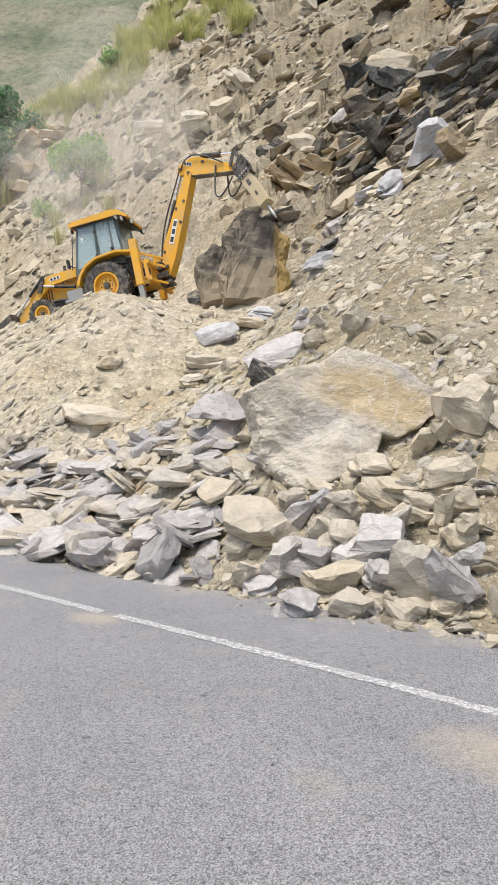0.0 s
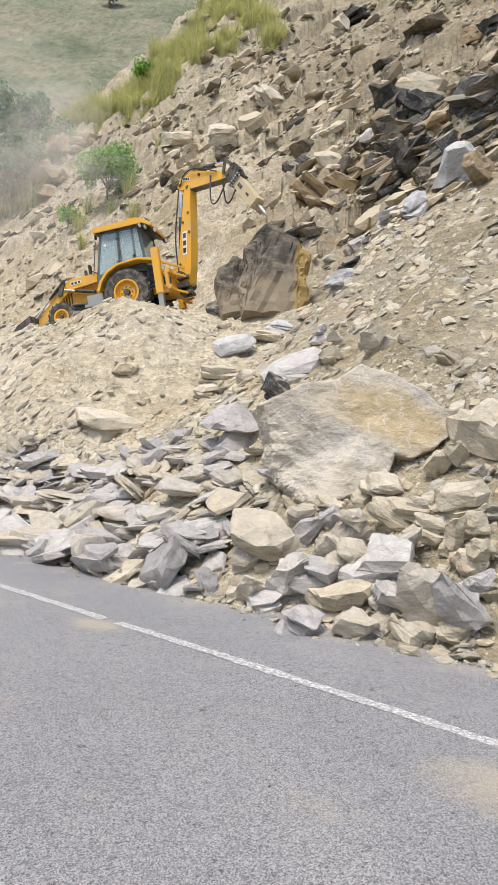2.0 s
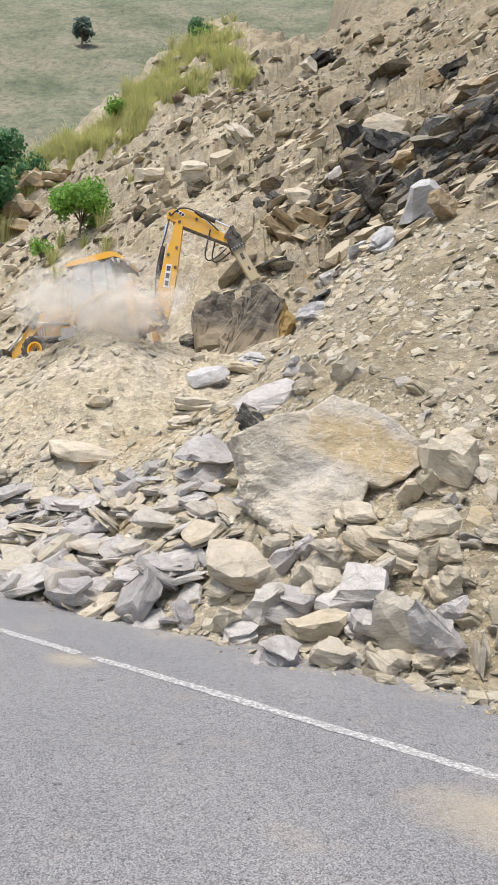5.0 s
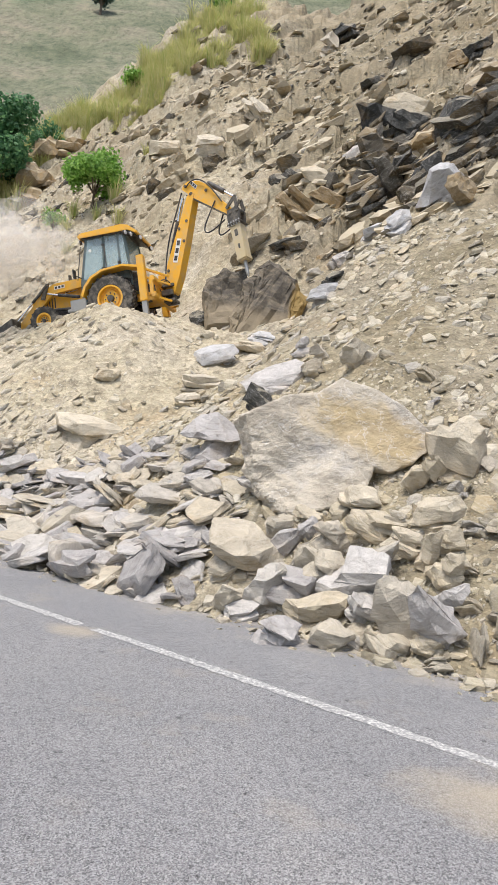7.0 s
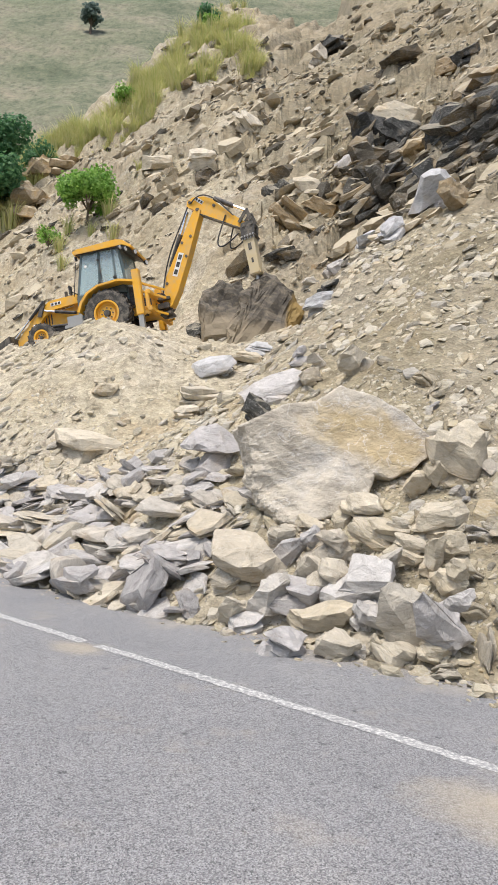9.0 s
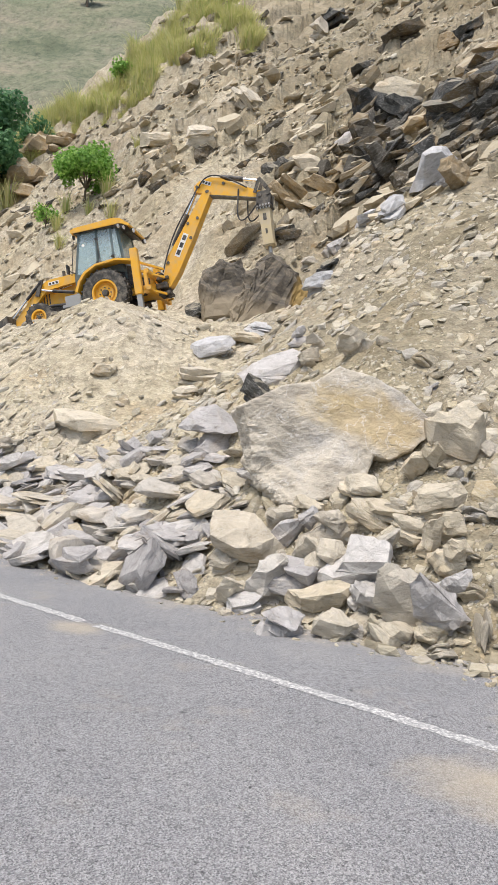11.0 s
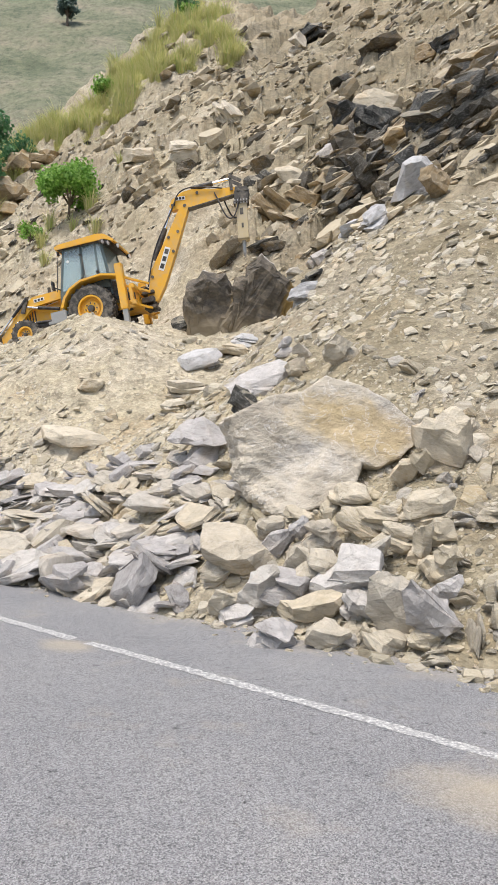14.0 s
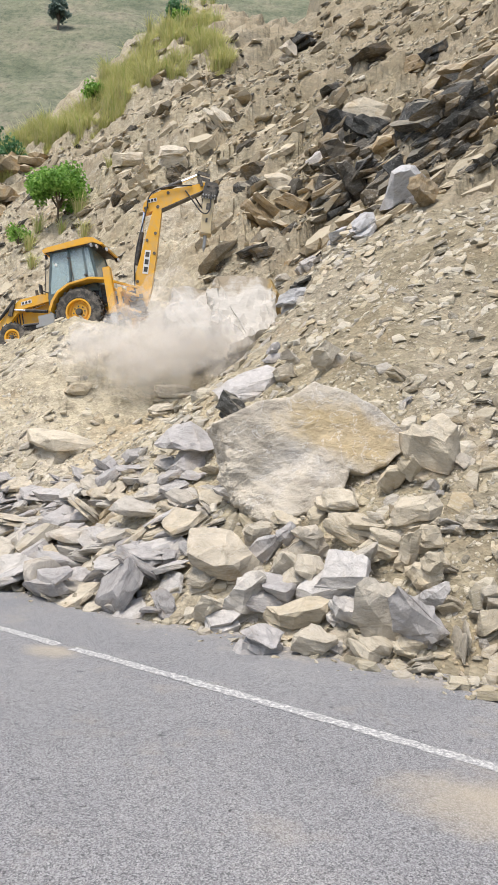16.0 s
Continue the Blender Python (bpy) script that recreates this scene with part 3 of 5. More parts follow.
    wheel(root, 2.17, 0.84, 0.44, 0.25, 0.225, 18, "front")
    wheel(root, 2.17, -0.84, 0.44, 0.25, 0.225, 18, "front")
    # loader arms, rams, bucket
    for s in (-1, 1):
        bm = bmesh.new()
        prism(bm, [(0.95, 1.62), (1.9, 1.60), (2.25, 1.42), (3.15, 0.52), (3.10, 0.34), (2.90, 0.40), (2.10, 1.18), (1.85, 1.30), (0.98, 1.36)], min(s * 0.50, s * 0.62), max(s * 0.50, s * 0.62))
        arm = part("loader_arm", bm, YELLOW, root, "yellow loader arm", bevel=0.02)
        if s > 0:
            logo(arm, pose(1.72, 0.626, 1.47, 0, 2, 0), 0.34, 0.10)
        bm = bmesh.new()
        prism(bm, [(2.02, 1.62), (2.14, 1.62), (2.34, 1.18), (2.22, 1.14)], min(s * 0.63, s * 0.68), max(s * 0.63, s * 0.68))
        part("bell_crank", bm, GREASE, root)
        for a, b, c, r in (((1.1, 1.05), (1.75, 1.22), (2.1, 1.32), 0.05), ((1.25, 0.72), (1.9, 0.78), (2.5, 0.92), 0.05), ((2.1, 1.58), (2.62, 1.12), (3.45, 0.36), 0.045)):
            bm = bmesh.new()
            rod(bm, (a[0], s * 0.66, a[1]), (b[0], s * 0.66, b[1]), r)
            ram = part("loader_ram", bm, BLACK, root)
            bm = bmesh.new()
            rod(bm, (b[0], s * 0.66, b[1]), (c[0], s * 0.66, c[1]), r * 0.6)
            part("ram_rod", bm, CHROME, ram)
    bm = bmesh.new()
    out = [(3.10, 0.62), (3.08, 0.16), (3.18, 0.06), (4.0, 0.02), (4.0, 0.05), (3.22, 0.10), (3.13, 0.18), (3.14, 0.62)]
    prism(bm, out, -1.1, 1.1)
    for s in (-1, 1):
        prism(bm, [(3.10, 0.62), (3.08, 0.10), (3.95, 0.03), (3.55, 0.4)], min(s * 1.08, s * 1.12), max(s * 1.08, s * 1.12))
    bucket = part("loader_bucket", bm, GREASE, root, "scuffed dark steel loading bucket")
    for k in range(8):
        bm = bmesh.new()
        box(bm, (4.05, -0.95 + k * 1.9 / 7, 0.04), (0.16, 0.07, 0.035))
        part("tooth", bm, STEEL, bucket)
    # rear frame, slide rails, stabilisers
    bm = bmesh.new()
    for z in (0.62, 1.10):
        box(bm, (-1.30, 0, z), (0.14, 2.0, 0.14))
    for y in (-0.95, -0.4, 0.4, 0.95):
        box(bm, (-1.26, y, 0.86), (0.10, 0.12, 0.5))
    box(bm, (-0.95, 0, 0.75), (0.7, 0.9, 0.25))
    part("rear_frame", bm, YELLOW, root, "yellow sliding backhoe frame", bevel=0.015)
    for s in (-1, 1):
        bm = bmesh.new()
        box(bm, (-1.03, s * 1.02, 1.12), (0.22, 0.20, 1.36))
        leg = part("stabiliser", bm, YELLOW, root, "yellow stabiliser leg", bevel=0.02)
        bm = bmesh.new()
        box(bm, (-1.03, s * 1.02, 0.25), (0.15, 0.14, 0.55))
        part("inner_leg", bm, STEEL, leg)
        bm = bmesh.new()
        box(bm, (-1.03, s * 1.02, -0.02), (0.42, 0.34, 0.06))
        part("foot_pad", bm, GREASE, leg)
        for z in (1.30, 1.05, 0.55):
            bm = bmesh.new()
            beam(bm, (-1.08, s * 0.95, z + 0.12), (-1.62, s * 0.30, z - 0.02), 0.05, 0.06)
            part("frame_brace", bm, YELLOW, root)
    # slewing post
    bm = bmesh.new()
    for z in (0.60, 1.05):
        box(bm, (-1.52, 0, z), (0.40, 0.50, 0.09))
    rod(bm, (-1.60, 0, 0.5), (-1.60, 0, 1.15), 0.10, 16)
    box(bm, (-1.50, 0.22, 0.82), (0.35, 0.14, 0.16))
    box(bm, (-1.50, -0.22, 0.82), (0.35, 0.14, 0.16))
    part("slew_post", bm, GREASE, root, "greasy iron slewing post", bevel=0.01)
    for k in range(4):
        hose("hydraulic_hose", [(-1.1, 0.12 * k - 0.2, 1.0), (-1.35, 0.14 * k - 0.2, 1.32 + 0.03 * k), (-1.55, 0.1 * k - 0.15, 1.25), (-1.62, 0.05 * k - 0.08, 1.05)], 0.018, root, BLACK)
    # boom
    bm = bmesh.new()
    prism(bm, [(-0.12, 0.02), (-0.02, 0.15), (0.35, 0.22), (0.80, 0.33), (1.15, 0.29), (2.86, 0.14), (3.04, 0.03), (2.98, -0.10), (1.5, -0.19), (0.5, -0.22), (0.02, -0.17)], -0.145, 0.145)
    boom = part("boom", bm, YELLOW, root, "yellow backhoe boom with decal", bevel=0.018)
    logo(boom, pose(1.25, -0.150, 0.06, 0, 3, 180), 0.72, 0.17)
    for x, z in ((0.62, 0.22), (1.9, 0.16), (2.15, -0.05), (1.55, -0.12), (2.95, 0.02)):
        bm = bmesh.new()
        rod(bm, (x, -0.165, z), (x, 0.165, z), 0.045, 14)
        part("pin", bm, GREASE, boom)
    bm = bmesh.new()
    rod(bm, (1.15, 0.0, 0.36), (2.15, 0.0, 0.38), 0.075, 16)
    ram = part("dipper_ram", bm, BLACK, boom, "black hydraulic ram")
    bm = bmesh.new()
    rod(bm, (2.12, 0, 0.38), (2.86, 0, 0.40), 0.045, 14)
    part("ram_rod", bm, CHROME, ram)
    bm = bmesh.new()
    rod(bm, (-0.02, -0.24, 0.0), (-0.02, 0.24, 0.0), 0.10, 18)
    part("base_pin", bm, GREASE, boom)
    hose("hydraulic_hose", [(0.3, -0.16, 0.24), (1.0, -0.19, 0.40), (1.8, -0.2, 0.44), (2.4, -0.2, 0.34), (2.95, -0.2, 0.32)], 0.022, boom, BLACK)
    # dipper
    bm = bmesh.new()
    prism(bm, [(-0.42, 0.00), (-0.46, 0.14), (-0.34, 0.30), (0.02, 0.44), (0.30, 0.44), (0.95, 0.25), (1.60, 0.12), (1.72, 0.02), (1.66, -0.09), (0.2, -0.07)], -0.12, 0.12)
    dip = part("dipper", bm, YELLOW, root, "yellow dipper arm", bevel=0.018)
    logo(dip, pose(-0.08, -0.125, 0.27, 0, -12, 180), 0.30, 0.11)
    bm = bmesh.new()
    box(bm, (0.75, 0, -0.085), (1.85, 0.25, 0.03))
    part("wear_plate", bm, GREASE, dip)
    for x, z in ((0.0, 0.02), (-0.36, 0.13), (0.45, 0.28), (1.62, 0.02)):
        bm = bmesh.new()
        rod(bm, (x, -0.15, z), (x, 0.15, z), 0.045, 14)
        part("pin", bm, GREASE, dip)
    bm = bmesh.new()
    rod(bm, (0.30, 0, 0.50), (0.98, 0, 0.47), 0.075, 16)
    ram = part("crowd_ram", bm, BLACK, dip, "black hydraulic ram")
    bm = bmesh.new()
    rod(bm, (0.96, 0, 0.47), (1.50, 0, 0.45), 0.042, 14)
    part("ram_rod", bm, CHROME, ram)
    for s in (-1, 1):
        bm = bmesh.new()
        beam(bm, (1.46, s * 0.15, 0.04), (1.52, s * 0.15, 0.46), 0.035, 0.09)
        part("tipping_lever", bm, GREASE, dip)
        bm = bmesh.new()
        beam(bm, (1.52, s * 0.18, 0.46), (1.80, s * 0.18, 0.22), 0.035, 0.10)
        part("tipping_link", bm, GREASE, dip)
    hose("hydraulic_hose", [(-0.3, -0.14, 0.1), (-0.2, -0.2, 0.42), (0.25, -0.2, 0.56), (0.8, -0.18, 0.34), (1.2, -0.16, 0.18)], 0.02, dip, BLACK)
    hose("hydraulic_hose", [(0.95, -0.15, 0.12), (1.02, -0.2, -0.25), (1.05, -0.22, -0.75), (1.30, -0.22, -0.86), (1.48, -0.2, -0.55), (1.62, -0.2, -0.25)], 0.022, dip, BLACK)
    hose("hydraulic_hose", [(1.15, 0.15, 0.10), (1.2, 0.2, -0.3), (1.25, 0.22, -0.65), (1.45, 0.22, -0.70), (1.62, 0.2, -0.40), (1.72, 0.2, -0.2)], 0.022, dip, BLACK)
    # breaker
    bm = bmesh.new()
    for s in (-1, 1):
        prism(bm, [(-0.10, -0.08), (-0.08, 0.26), (0.05, 0.33), (0.34, 0.26), (0.38, -0.14), (0.10, -0.13)], s * 0.15 - 0.025, s * 0.15 + 0.025)
    box(bm, (0.37, 0.0, 0.06), (0.05, 0.42, 0.46))
    brk = part("breaker", bm, GREASE, root, "hydraulic rock breaker with dusty beige case", bevel=0.012)
    for k in range(5):
        for s in (-1, 1):
            bm = bmesh.new()
            rod(bm, (0.30, s * 0.18, -0.12 + k * 0.088), (0.44, s * 0.18, -0.12 + k * 0.088), 0.024, 6)
            part("bolt", bm, STEEL, brk)
    for z in (0.0, 0.24):
        bm = bmesh.new()
        rod(bm, (0.01, -0.2, z), (0.01, 0.2, z), 0.055, 16)
        part("pin", bm, GREASE, brk)
    bm = bmesh.new()
    prism(bm, [(0.40, -0.11), (0.40, 0.22), (1.40, 0.20), (1.40, -0.09)], -0.155, 0.155)
    case = part("breaker_case", bm, BEIGE, brk, "dusty beige steel breaker case", bevel=0.022)
    for s in (-1, 1):
        for x, w, h in ((0.66, 0.20, 0.10), (1.08, 0.14, 0.06)):
            bm = bmesh.new()
            box(bm, (x, s * 0.157, 0.055), (w, 0.012, h))
            part("case_slot", bm, GREASE, case)
    bm = bmesh.new()
    box(bm, (1.42, 0, 0.055), (0.16, 0.36, 0.34))
    part("nose", bm, BEIGE, brk, bevel=0.03)
    bm = bmesh.new()
    rod(bm, (1.46, 0, 0.055), (1.88, 0, 0.055), 0.058, 18, 0.052)
    rod(bm, (1.88, 0, 0.055), (2.0, 0, 0.055), 0.052, 18, 0.012)
    part("chisel", bm, STEEL, brk, "worn steel chisel")
    return boom, dip, brk


BOOM, DIPPER, BREAKER = build_machine()


# ---- line marking ----
def build_line():
    m, nt, b = nodes_of("worn_road_paint")
    co = coords(nt)
    f = ramp(nt, noise_tex(nt, co, 34, 7, 0.8), [(0.46, (0, 0, 0)), (0.60, (0.8, 0.8, 0.8))])
    nt.links.new(mix(nt, f, (0.26, 0.26, 0.265), (0.72, 0.72, 0.70)), b.inputs["Base Color"])
    b.inputs["Roughness"].default_value = 0.7
    rng = random.Random(4)
    for u0, u1 in ((-40.0, 4.98), (5.14, 60.0)):
        us = np.arange(u0, u1, 0.06)
        cols = 5
        U = np.repeat(us[:, None], cols, 1)
        V = 4.04 + 0.056 * np.linspace(-1, 1, cols)[None] + 0 * U
        V[:, 0] += 0.025 * (vnoise(us * 16, us * 0, 5) - 0.5)
        V[:, -1] += 0.025 * (vnoise(us * 16, us * 0 + 7, 6) - 0.5)
        X, Y = -NY * U + NX * V, NX * U + NY * V
        Z = 0.012 * (fbm(X * 0.5, Y * 0.5, 77, 3) - 0.5) + 0.003
        ob = new("edge_line", grid_mesh("edge_line", X, Y, Z, m))
        tagged(ob, "worn white painted edge line on asphalt", "road marking", kind="structure")


build_line()


# ---- far hillside ----
def build_far_hill():
    m, nt, b = nodes_of("far_grass_slope")
    co = coords(nt)
    n1 = noise_tex(nt, co, 0.05, 9, 0.72)
    # aerial haze over the far slope is put into these colours
    col = ramp(nt, n1, [(0.36, (0.10, 0.12, 0.07)), (0.5, (0.175, 0.185, 0.12)), (0.64, (0.25, 0.225, 0.165))])
    n2 = noise_tex(nt, coords(nt, (1, 0.6, 0.6)), 0.6, 10, 0.85)
    col = mix(nt, 0.95, col, ramp(nt, n2, [(0.36, (0.35, 0.42, 0.36)), (0.5, (1, 1, 1)), (0.66, (1.45, 1.38, 1.3))]), "MULTIPLY")
    nt.links.new(col, b.inputs["Base Color"])
    b.inputs["Roughness"].default_value = 0.95
    bump(nt, b, n2, 0.5, 0.8)
    X, Y = np.meshgrid(np.linspace(-330, 130, 160), np.linspace(66, 560, 170), indexing="xy")
    Z = 1.02 * (Y - 62) + 7 * (ridged(X * 0.018, Y * 0.012, 61, 4) - 0.6) + 2.0 * (fbm(X * 0.12, Y * 0.12, 66, 3) - 0.5)
    ob = new("backdrop_hill", grid_mesh("backdrop_hill", X, Y, Z, m))
    tagged(ob, "hazy green grass mountainside beyond the ridge", "hillside", kind="structure")


build_far_hill()


# ---- rock shapes ----
def hull_shape(seed, n=15, flat=1.0, boxy=0.6):
    """Corner points and triangles of one angular broken stone, within a unit cube."""
    rng = random.Random(seed)
    bm = bmesh.new()
    for _ in range(n):
        p = Vector([rng.uniform(-1, 1) for _ in range(3)])
        k = max(abs(c) for c in p)
        p = p * (boxy / k + (1 - boxy) / p.length)
        p.x += 0.25 * p.z * rng.choice((-1, 1))
        bm.verts.new((p.x, p.y, p.z * flat))
    r = bmesh.ops.convex_hull(bm, input=bm.verts)
    bmesh.ops.delete(bm, geom=[v for v in bm.verts if not v.link_faces], context="VERTS")
    bmesh.ops.triangulate(bm, faces=bm.faces)
    co = np.array([v.co for v in bm.verts])
    co = (co - (co.max(0) + co.min(0)) / 2) / (co.max(0) - co.min(0))
    bm.verts.index_update()
    tri = np.array([[v.index for v in f.verts] for f in bm.faces])
    bm.free()
    return co, tri


def plate_shape(seed):
    """A broken schist plate: an uneven polygon with a bedding plane above and below."""
    rng = random.Random(seed)
    n = rng.choice((5, 6, 7))
    ring = [(math.cos(a), math.sin(a)) for a in sorted(2 * math.pi * (k + rng.uniform(-0.36, 0.36)) / n for k in range(n))]
    ring = [(x * q, y * q) for (x, y), q in zip(ring, [rng.uniform(0.68, 1.1) for _ in range(n)])]
    sx, sy, k = rng.uniform(-0.2, 0.2), rng.uniform(-0.2, 0.2), rng.uniform(0.72, 0.95)
    tilt = rng.uniform(-0.3, 0.3)
    co = [(x, y, -0.5) for x, y in ring] + [(x * 1.04 + 0.03, y * 1.04, 0.1 + 0.12 * rng.uniform(-1, 1)) for x, y in ring] + [(x * k + sx, y * k + sy, 0.5 + tilt * x) for x, y in ring]
    tri = []
    for i in range(1, n - 1):
        tri += [(0, i + 1, i), (2 * n, 2 * n + i, 2 * n + i + 1)]
    for lev in (0, n):
        for i in range(n):
            j = (i + 1) % n
            tri += [(lev + i, lev + j, lev + n + j), (lev + i, lev + n + j, lev + n + i)]
    co = np.array(co)
    return (co - (co.max(0) + co.min(0)) / 2) / (co.max(0) - co.min(0)), np.array(tri)


SHAPES = [plate_shape(s + 300) if s % 2 else hull_shape(s, 12 + s % 5, 1.0, 0.78) for s in range(24)]


WORKSHOP = bpy.data.scenes.new("workshop")


def voxel(me, size):
    """An even skin over a mesh, so that relief falls on it evenly."""
    ob = bpy.data.objects.new("skin", me)
    WORKSHOP.collection.objects.link(ob)
    mod = ob.modifiers.new("skin", "REMESH")
    mod.mode, mod.voxel_size = "VOXEL", size
    layer = WORKSHOP.view_layers[0]
    layer.update()
    out = bpy.data.meshes.new_from_object(ob.evaluated_get(layer.depsgraph))
    bpy.data.objects.remove(ob)
    bpy.data.meshes.remove(me)
    return out


def sheet_hull(rng, size, at=(0, 0, 0), boxy=0.0, wedge=(0.8, 1.0)):
    """One sheet of schist: a ragged polygon with knocked-off corners and uneven faces."""
    n = rng.choice((5, 6, 7, 8))
    ring = []
    for k in range(n):
        a = 2 * math.pi * (k + rng.uniform(-0.38, 0.38)) / n
        q = rng.uniform(0.62, 1.1)
        if boxy:
            q *= 1 + boxy * (1 / max(abs(math.cos(a)), abs(math.sin(a))) - 1)
        ring.append((0.5 * q * math.cos(a), 0.5 * q * math.sin(a)))
    tx, ty = rng.uniform(-0.7, 0.7), rng.uniform(-0.6, 0.6)
    sx, sy = rng.uniform(-0.16, 0.16), rng.uniform(-0.16, 0.16)
    kt = rng.uniform(*wedge)
    bm = bmesh.new()
    for x, y in ring:
        top = 0.40 + rng.uniform(-0.06, 0.06) + tx * x + ty * y
        pts = [(x * kt + sx, y * kt + sy, max(top, -0.1)), (x, y, -0.42 + rng.uniform(-0.08, 0.12))]
        if rng.random() < 0.5:
            pts.append((x * 1.06 + sx / 2, y * 1.06 + sy / 2, rng.uniform(-0.2, 0.1)))
        for c in pts:
            for _ in range(2):
                bm.verts.new([at[i] + size[i] * (c[i] + rng.uniform(-0.03, 0.03)) for i in range(3)])
    bmesh.ops.convex_hull(bm, input=bm.verts)
    bmesh.ops.delete(bm, geom=[v for v in bm.verts if not v.link_faces], context="VERTS")
    bmesh.ops.triangulate(bm, faces=bm.faces)
    bm.verts.index_update()
    co, tri = [v.co.copy() for v in bm.verts], [[v.index for v in f.verts] for f in bm.faces]
    bm.free()
    return co, tri


def schist_mesh(name, seed, size, material, sheets=3, boxy=0.3, wedge=(0.8, 1.0)):
    """A broken stone of a few bedded sheets, each standing a little proud of the next."""
    rng = random.Random(seed * 7 + 1)
    verts, faces = [], []
    cuts = sorted(rng.uniform(0.2, 0.8) for _ in range(sheets - 1)) if sheets > 1 else []
    levels = [0.0] + cuts + [1.0]
    thickest = max(range(sheets), key=lambda i: levels[i + 1] - levels[i])
    for i in range(sheets):
        h = levels[i + 1] - levels[i]
        k = 1.0 if i == thickest else rng.uniform(0.72, 0.98)
        at = (size[0] * rng.uniform(-0.06, 0.06), size[1] * rng.uniform(-0.06, 0.06), size[2] * ((levels[i] + levels[i + 1]) / 2 - 0.5))
        co, tri = sheet_hull(rng, (size[0] * k, size[1] * k, size[2] * (h + 0.12)), at, boxy, wedge)
        faces += [[j + len(verts) for j in t] for t in tri]
        verts += co
    # broken relief over the flat hulls, in steps along the bedding
    bm = bmesh.new()
    vs = [bm.verts.new(c) for c in verts]
    for f in faces:
        bm.faces.new([vs[i] for i in f])
    bmesh.ops.subdivide_edges(bm, edges=[e for e in bm.edges if e.calc_length() > 0.16 * size[0]], cuts=2)
    bmesh.ops.triangulate(bm, faces=bm.faces)
    bm.normal_update()
    amp = 0.11 * min(size)
    for v in bm.verts:
        q = Vector([v.co[i] / size[0] for i in range(3)])
        d = noise.fractal(Vector((q.x * 2.2 + seed * 1.7, q.y * 2.2, q.z * 4.0 + q.x)), 0.7, 2.2, 4)
        v.co = v.co + v.normal * amp * (0.6 * d + 0.6 * round(d * 3) / 3)
    me = bpy.data.meshes.new(name)
    bm.to_mesh(me)
    bm.free()
    me.materials.append(material)
    return me


KINDS = {"T": (TAN_ROCK, "angular tan schist rock"), "G": (GREY_ROCK, "angular grey schist rock"), "D": (DARK_ROCK, "dark schist block"),
         "O": (OCHRE_ROCK, "ochre-stained schist block"), "B": (BLUE_SLAB, "flat blue-grey schist slab")}


def set_rocks(rows, where, group, base_seed, deep=0.75):
    for i, (x, y, z, w, h, k, roll) in enumerate(rows):
        mat, words = KINDS[k]
        slim = h < 0.62 * w
        ob = new("rock", schist_mesh("rock", base_seed + i, (w * 1.1, w * deep * 1.1, h * 1.08), mat, 3 if slim or w > 1.2 else 2, 0.1, (0.75, 1.0) if slim else (0.35, 0.75)))
        ob.matrix_basis = Matrix.Translation((x, y + 0.18 * w, z)) @ Matrix.Rotation(radians(-roll), 4, "Y") @ pose(0, 0, 0, random.uniform(8, 36), random.uniform(-8, 8), random.uniform(-25, 25))
        tagged(ob, words + " " + where, "rock", group)


BASE_ROCKS = [
    (-0.02, 7.23, 0.19, 0.34, 0.3, 'T', 5),
    (0.34, 7.13, 0.27, 0.54, 0.46, 'G', -12),
    (0.13, 7.06, 0.08, 0.38, 0.16, 'G', 4),
    (0.71, 7.12, 0.37, 0.68, 0.29, 'G', 6),
    (0.81, 6.7, 0.16, 0.72, 0.34, 'T', 14),
    (0.45, 6.2, 0.06, 0.44, 0.25, 'G', -8),
    (0.98, 6.18, 0.07, 0.56, 0.28, 'T', 3),
    (1.3, 6.14, 0.1, 0.18, 0.27, 'T', 0),
    (1.64, 6.12, 0.34, 0.53, 0.61, 'G', 20),
    (1.52, 6.01, 0.1, 0.45, 0.15, 'T', 0),
    (1.86, 5.9, 0.31, 0.32, 0.58, 'G', 48),
    (1.29, 6.75, 0.52, 0.79, 0.39, 'G', 18),
    (1.29, 6.49, 0.32, 0.36, 0.21, 'G', -20),
    (1.75, 5.92, 0.16, 0.23, 0.13, 'T', -20),
]
UPPER_BASE = [
    (0.8, 7.37, 0.59, 0.3, 0.41, 'T', -30),
    (1.03, 7.11, 0.55, 0.56, 0.33, 'T', -18),
    (0.68, 7.68, 0.83, 0.31, 0.54, 'G', -38),
    (1.03, 7.51, 0.81, 0.59, 0.46, 'T', -20),
    (0.17, 7.69, 0.66, 0.81, 0.4, 'T', 8),
    (0.84, 7.98, 1.03, 0.48, 0.24, 'T', 2),
    (0.56, 7.96, 0.94, 0.42, 0.21, 'T', 14),
    (1.59, 7.43, 1.07, 0.61, 0.24, 'T', -14),
    (2.0, 6.75, 0.9, 0.27, 0.36, 'T', -10),
]
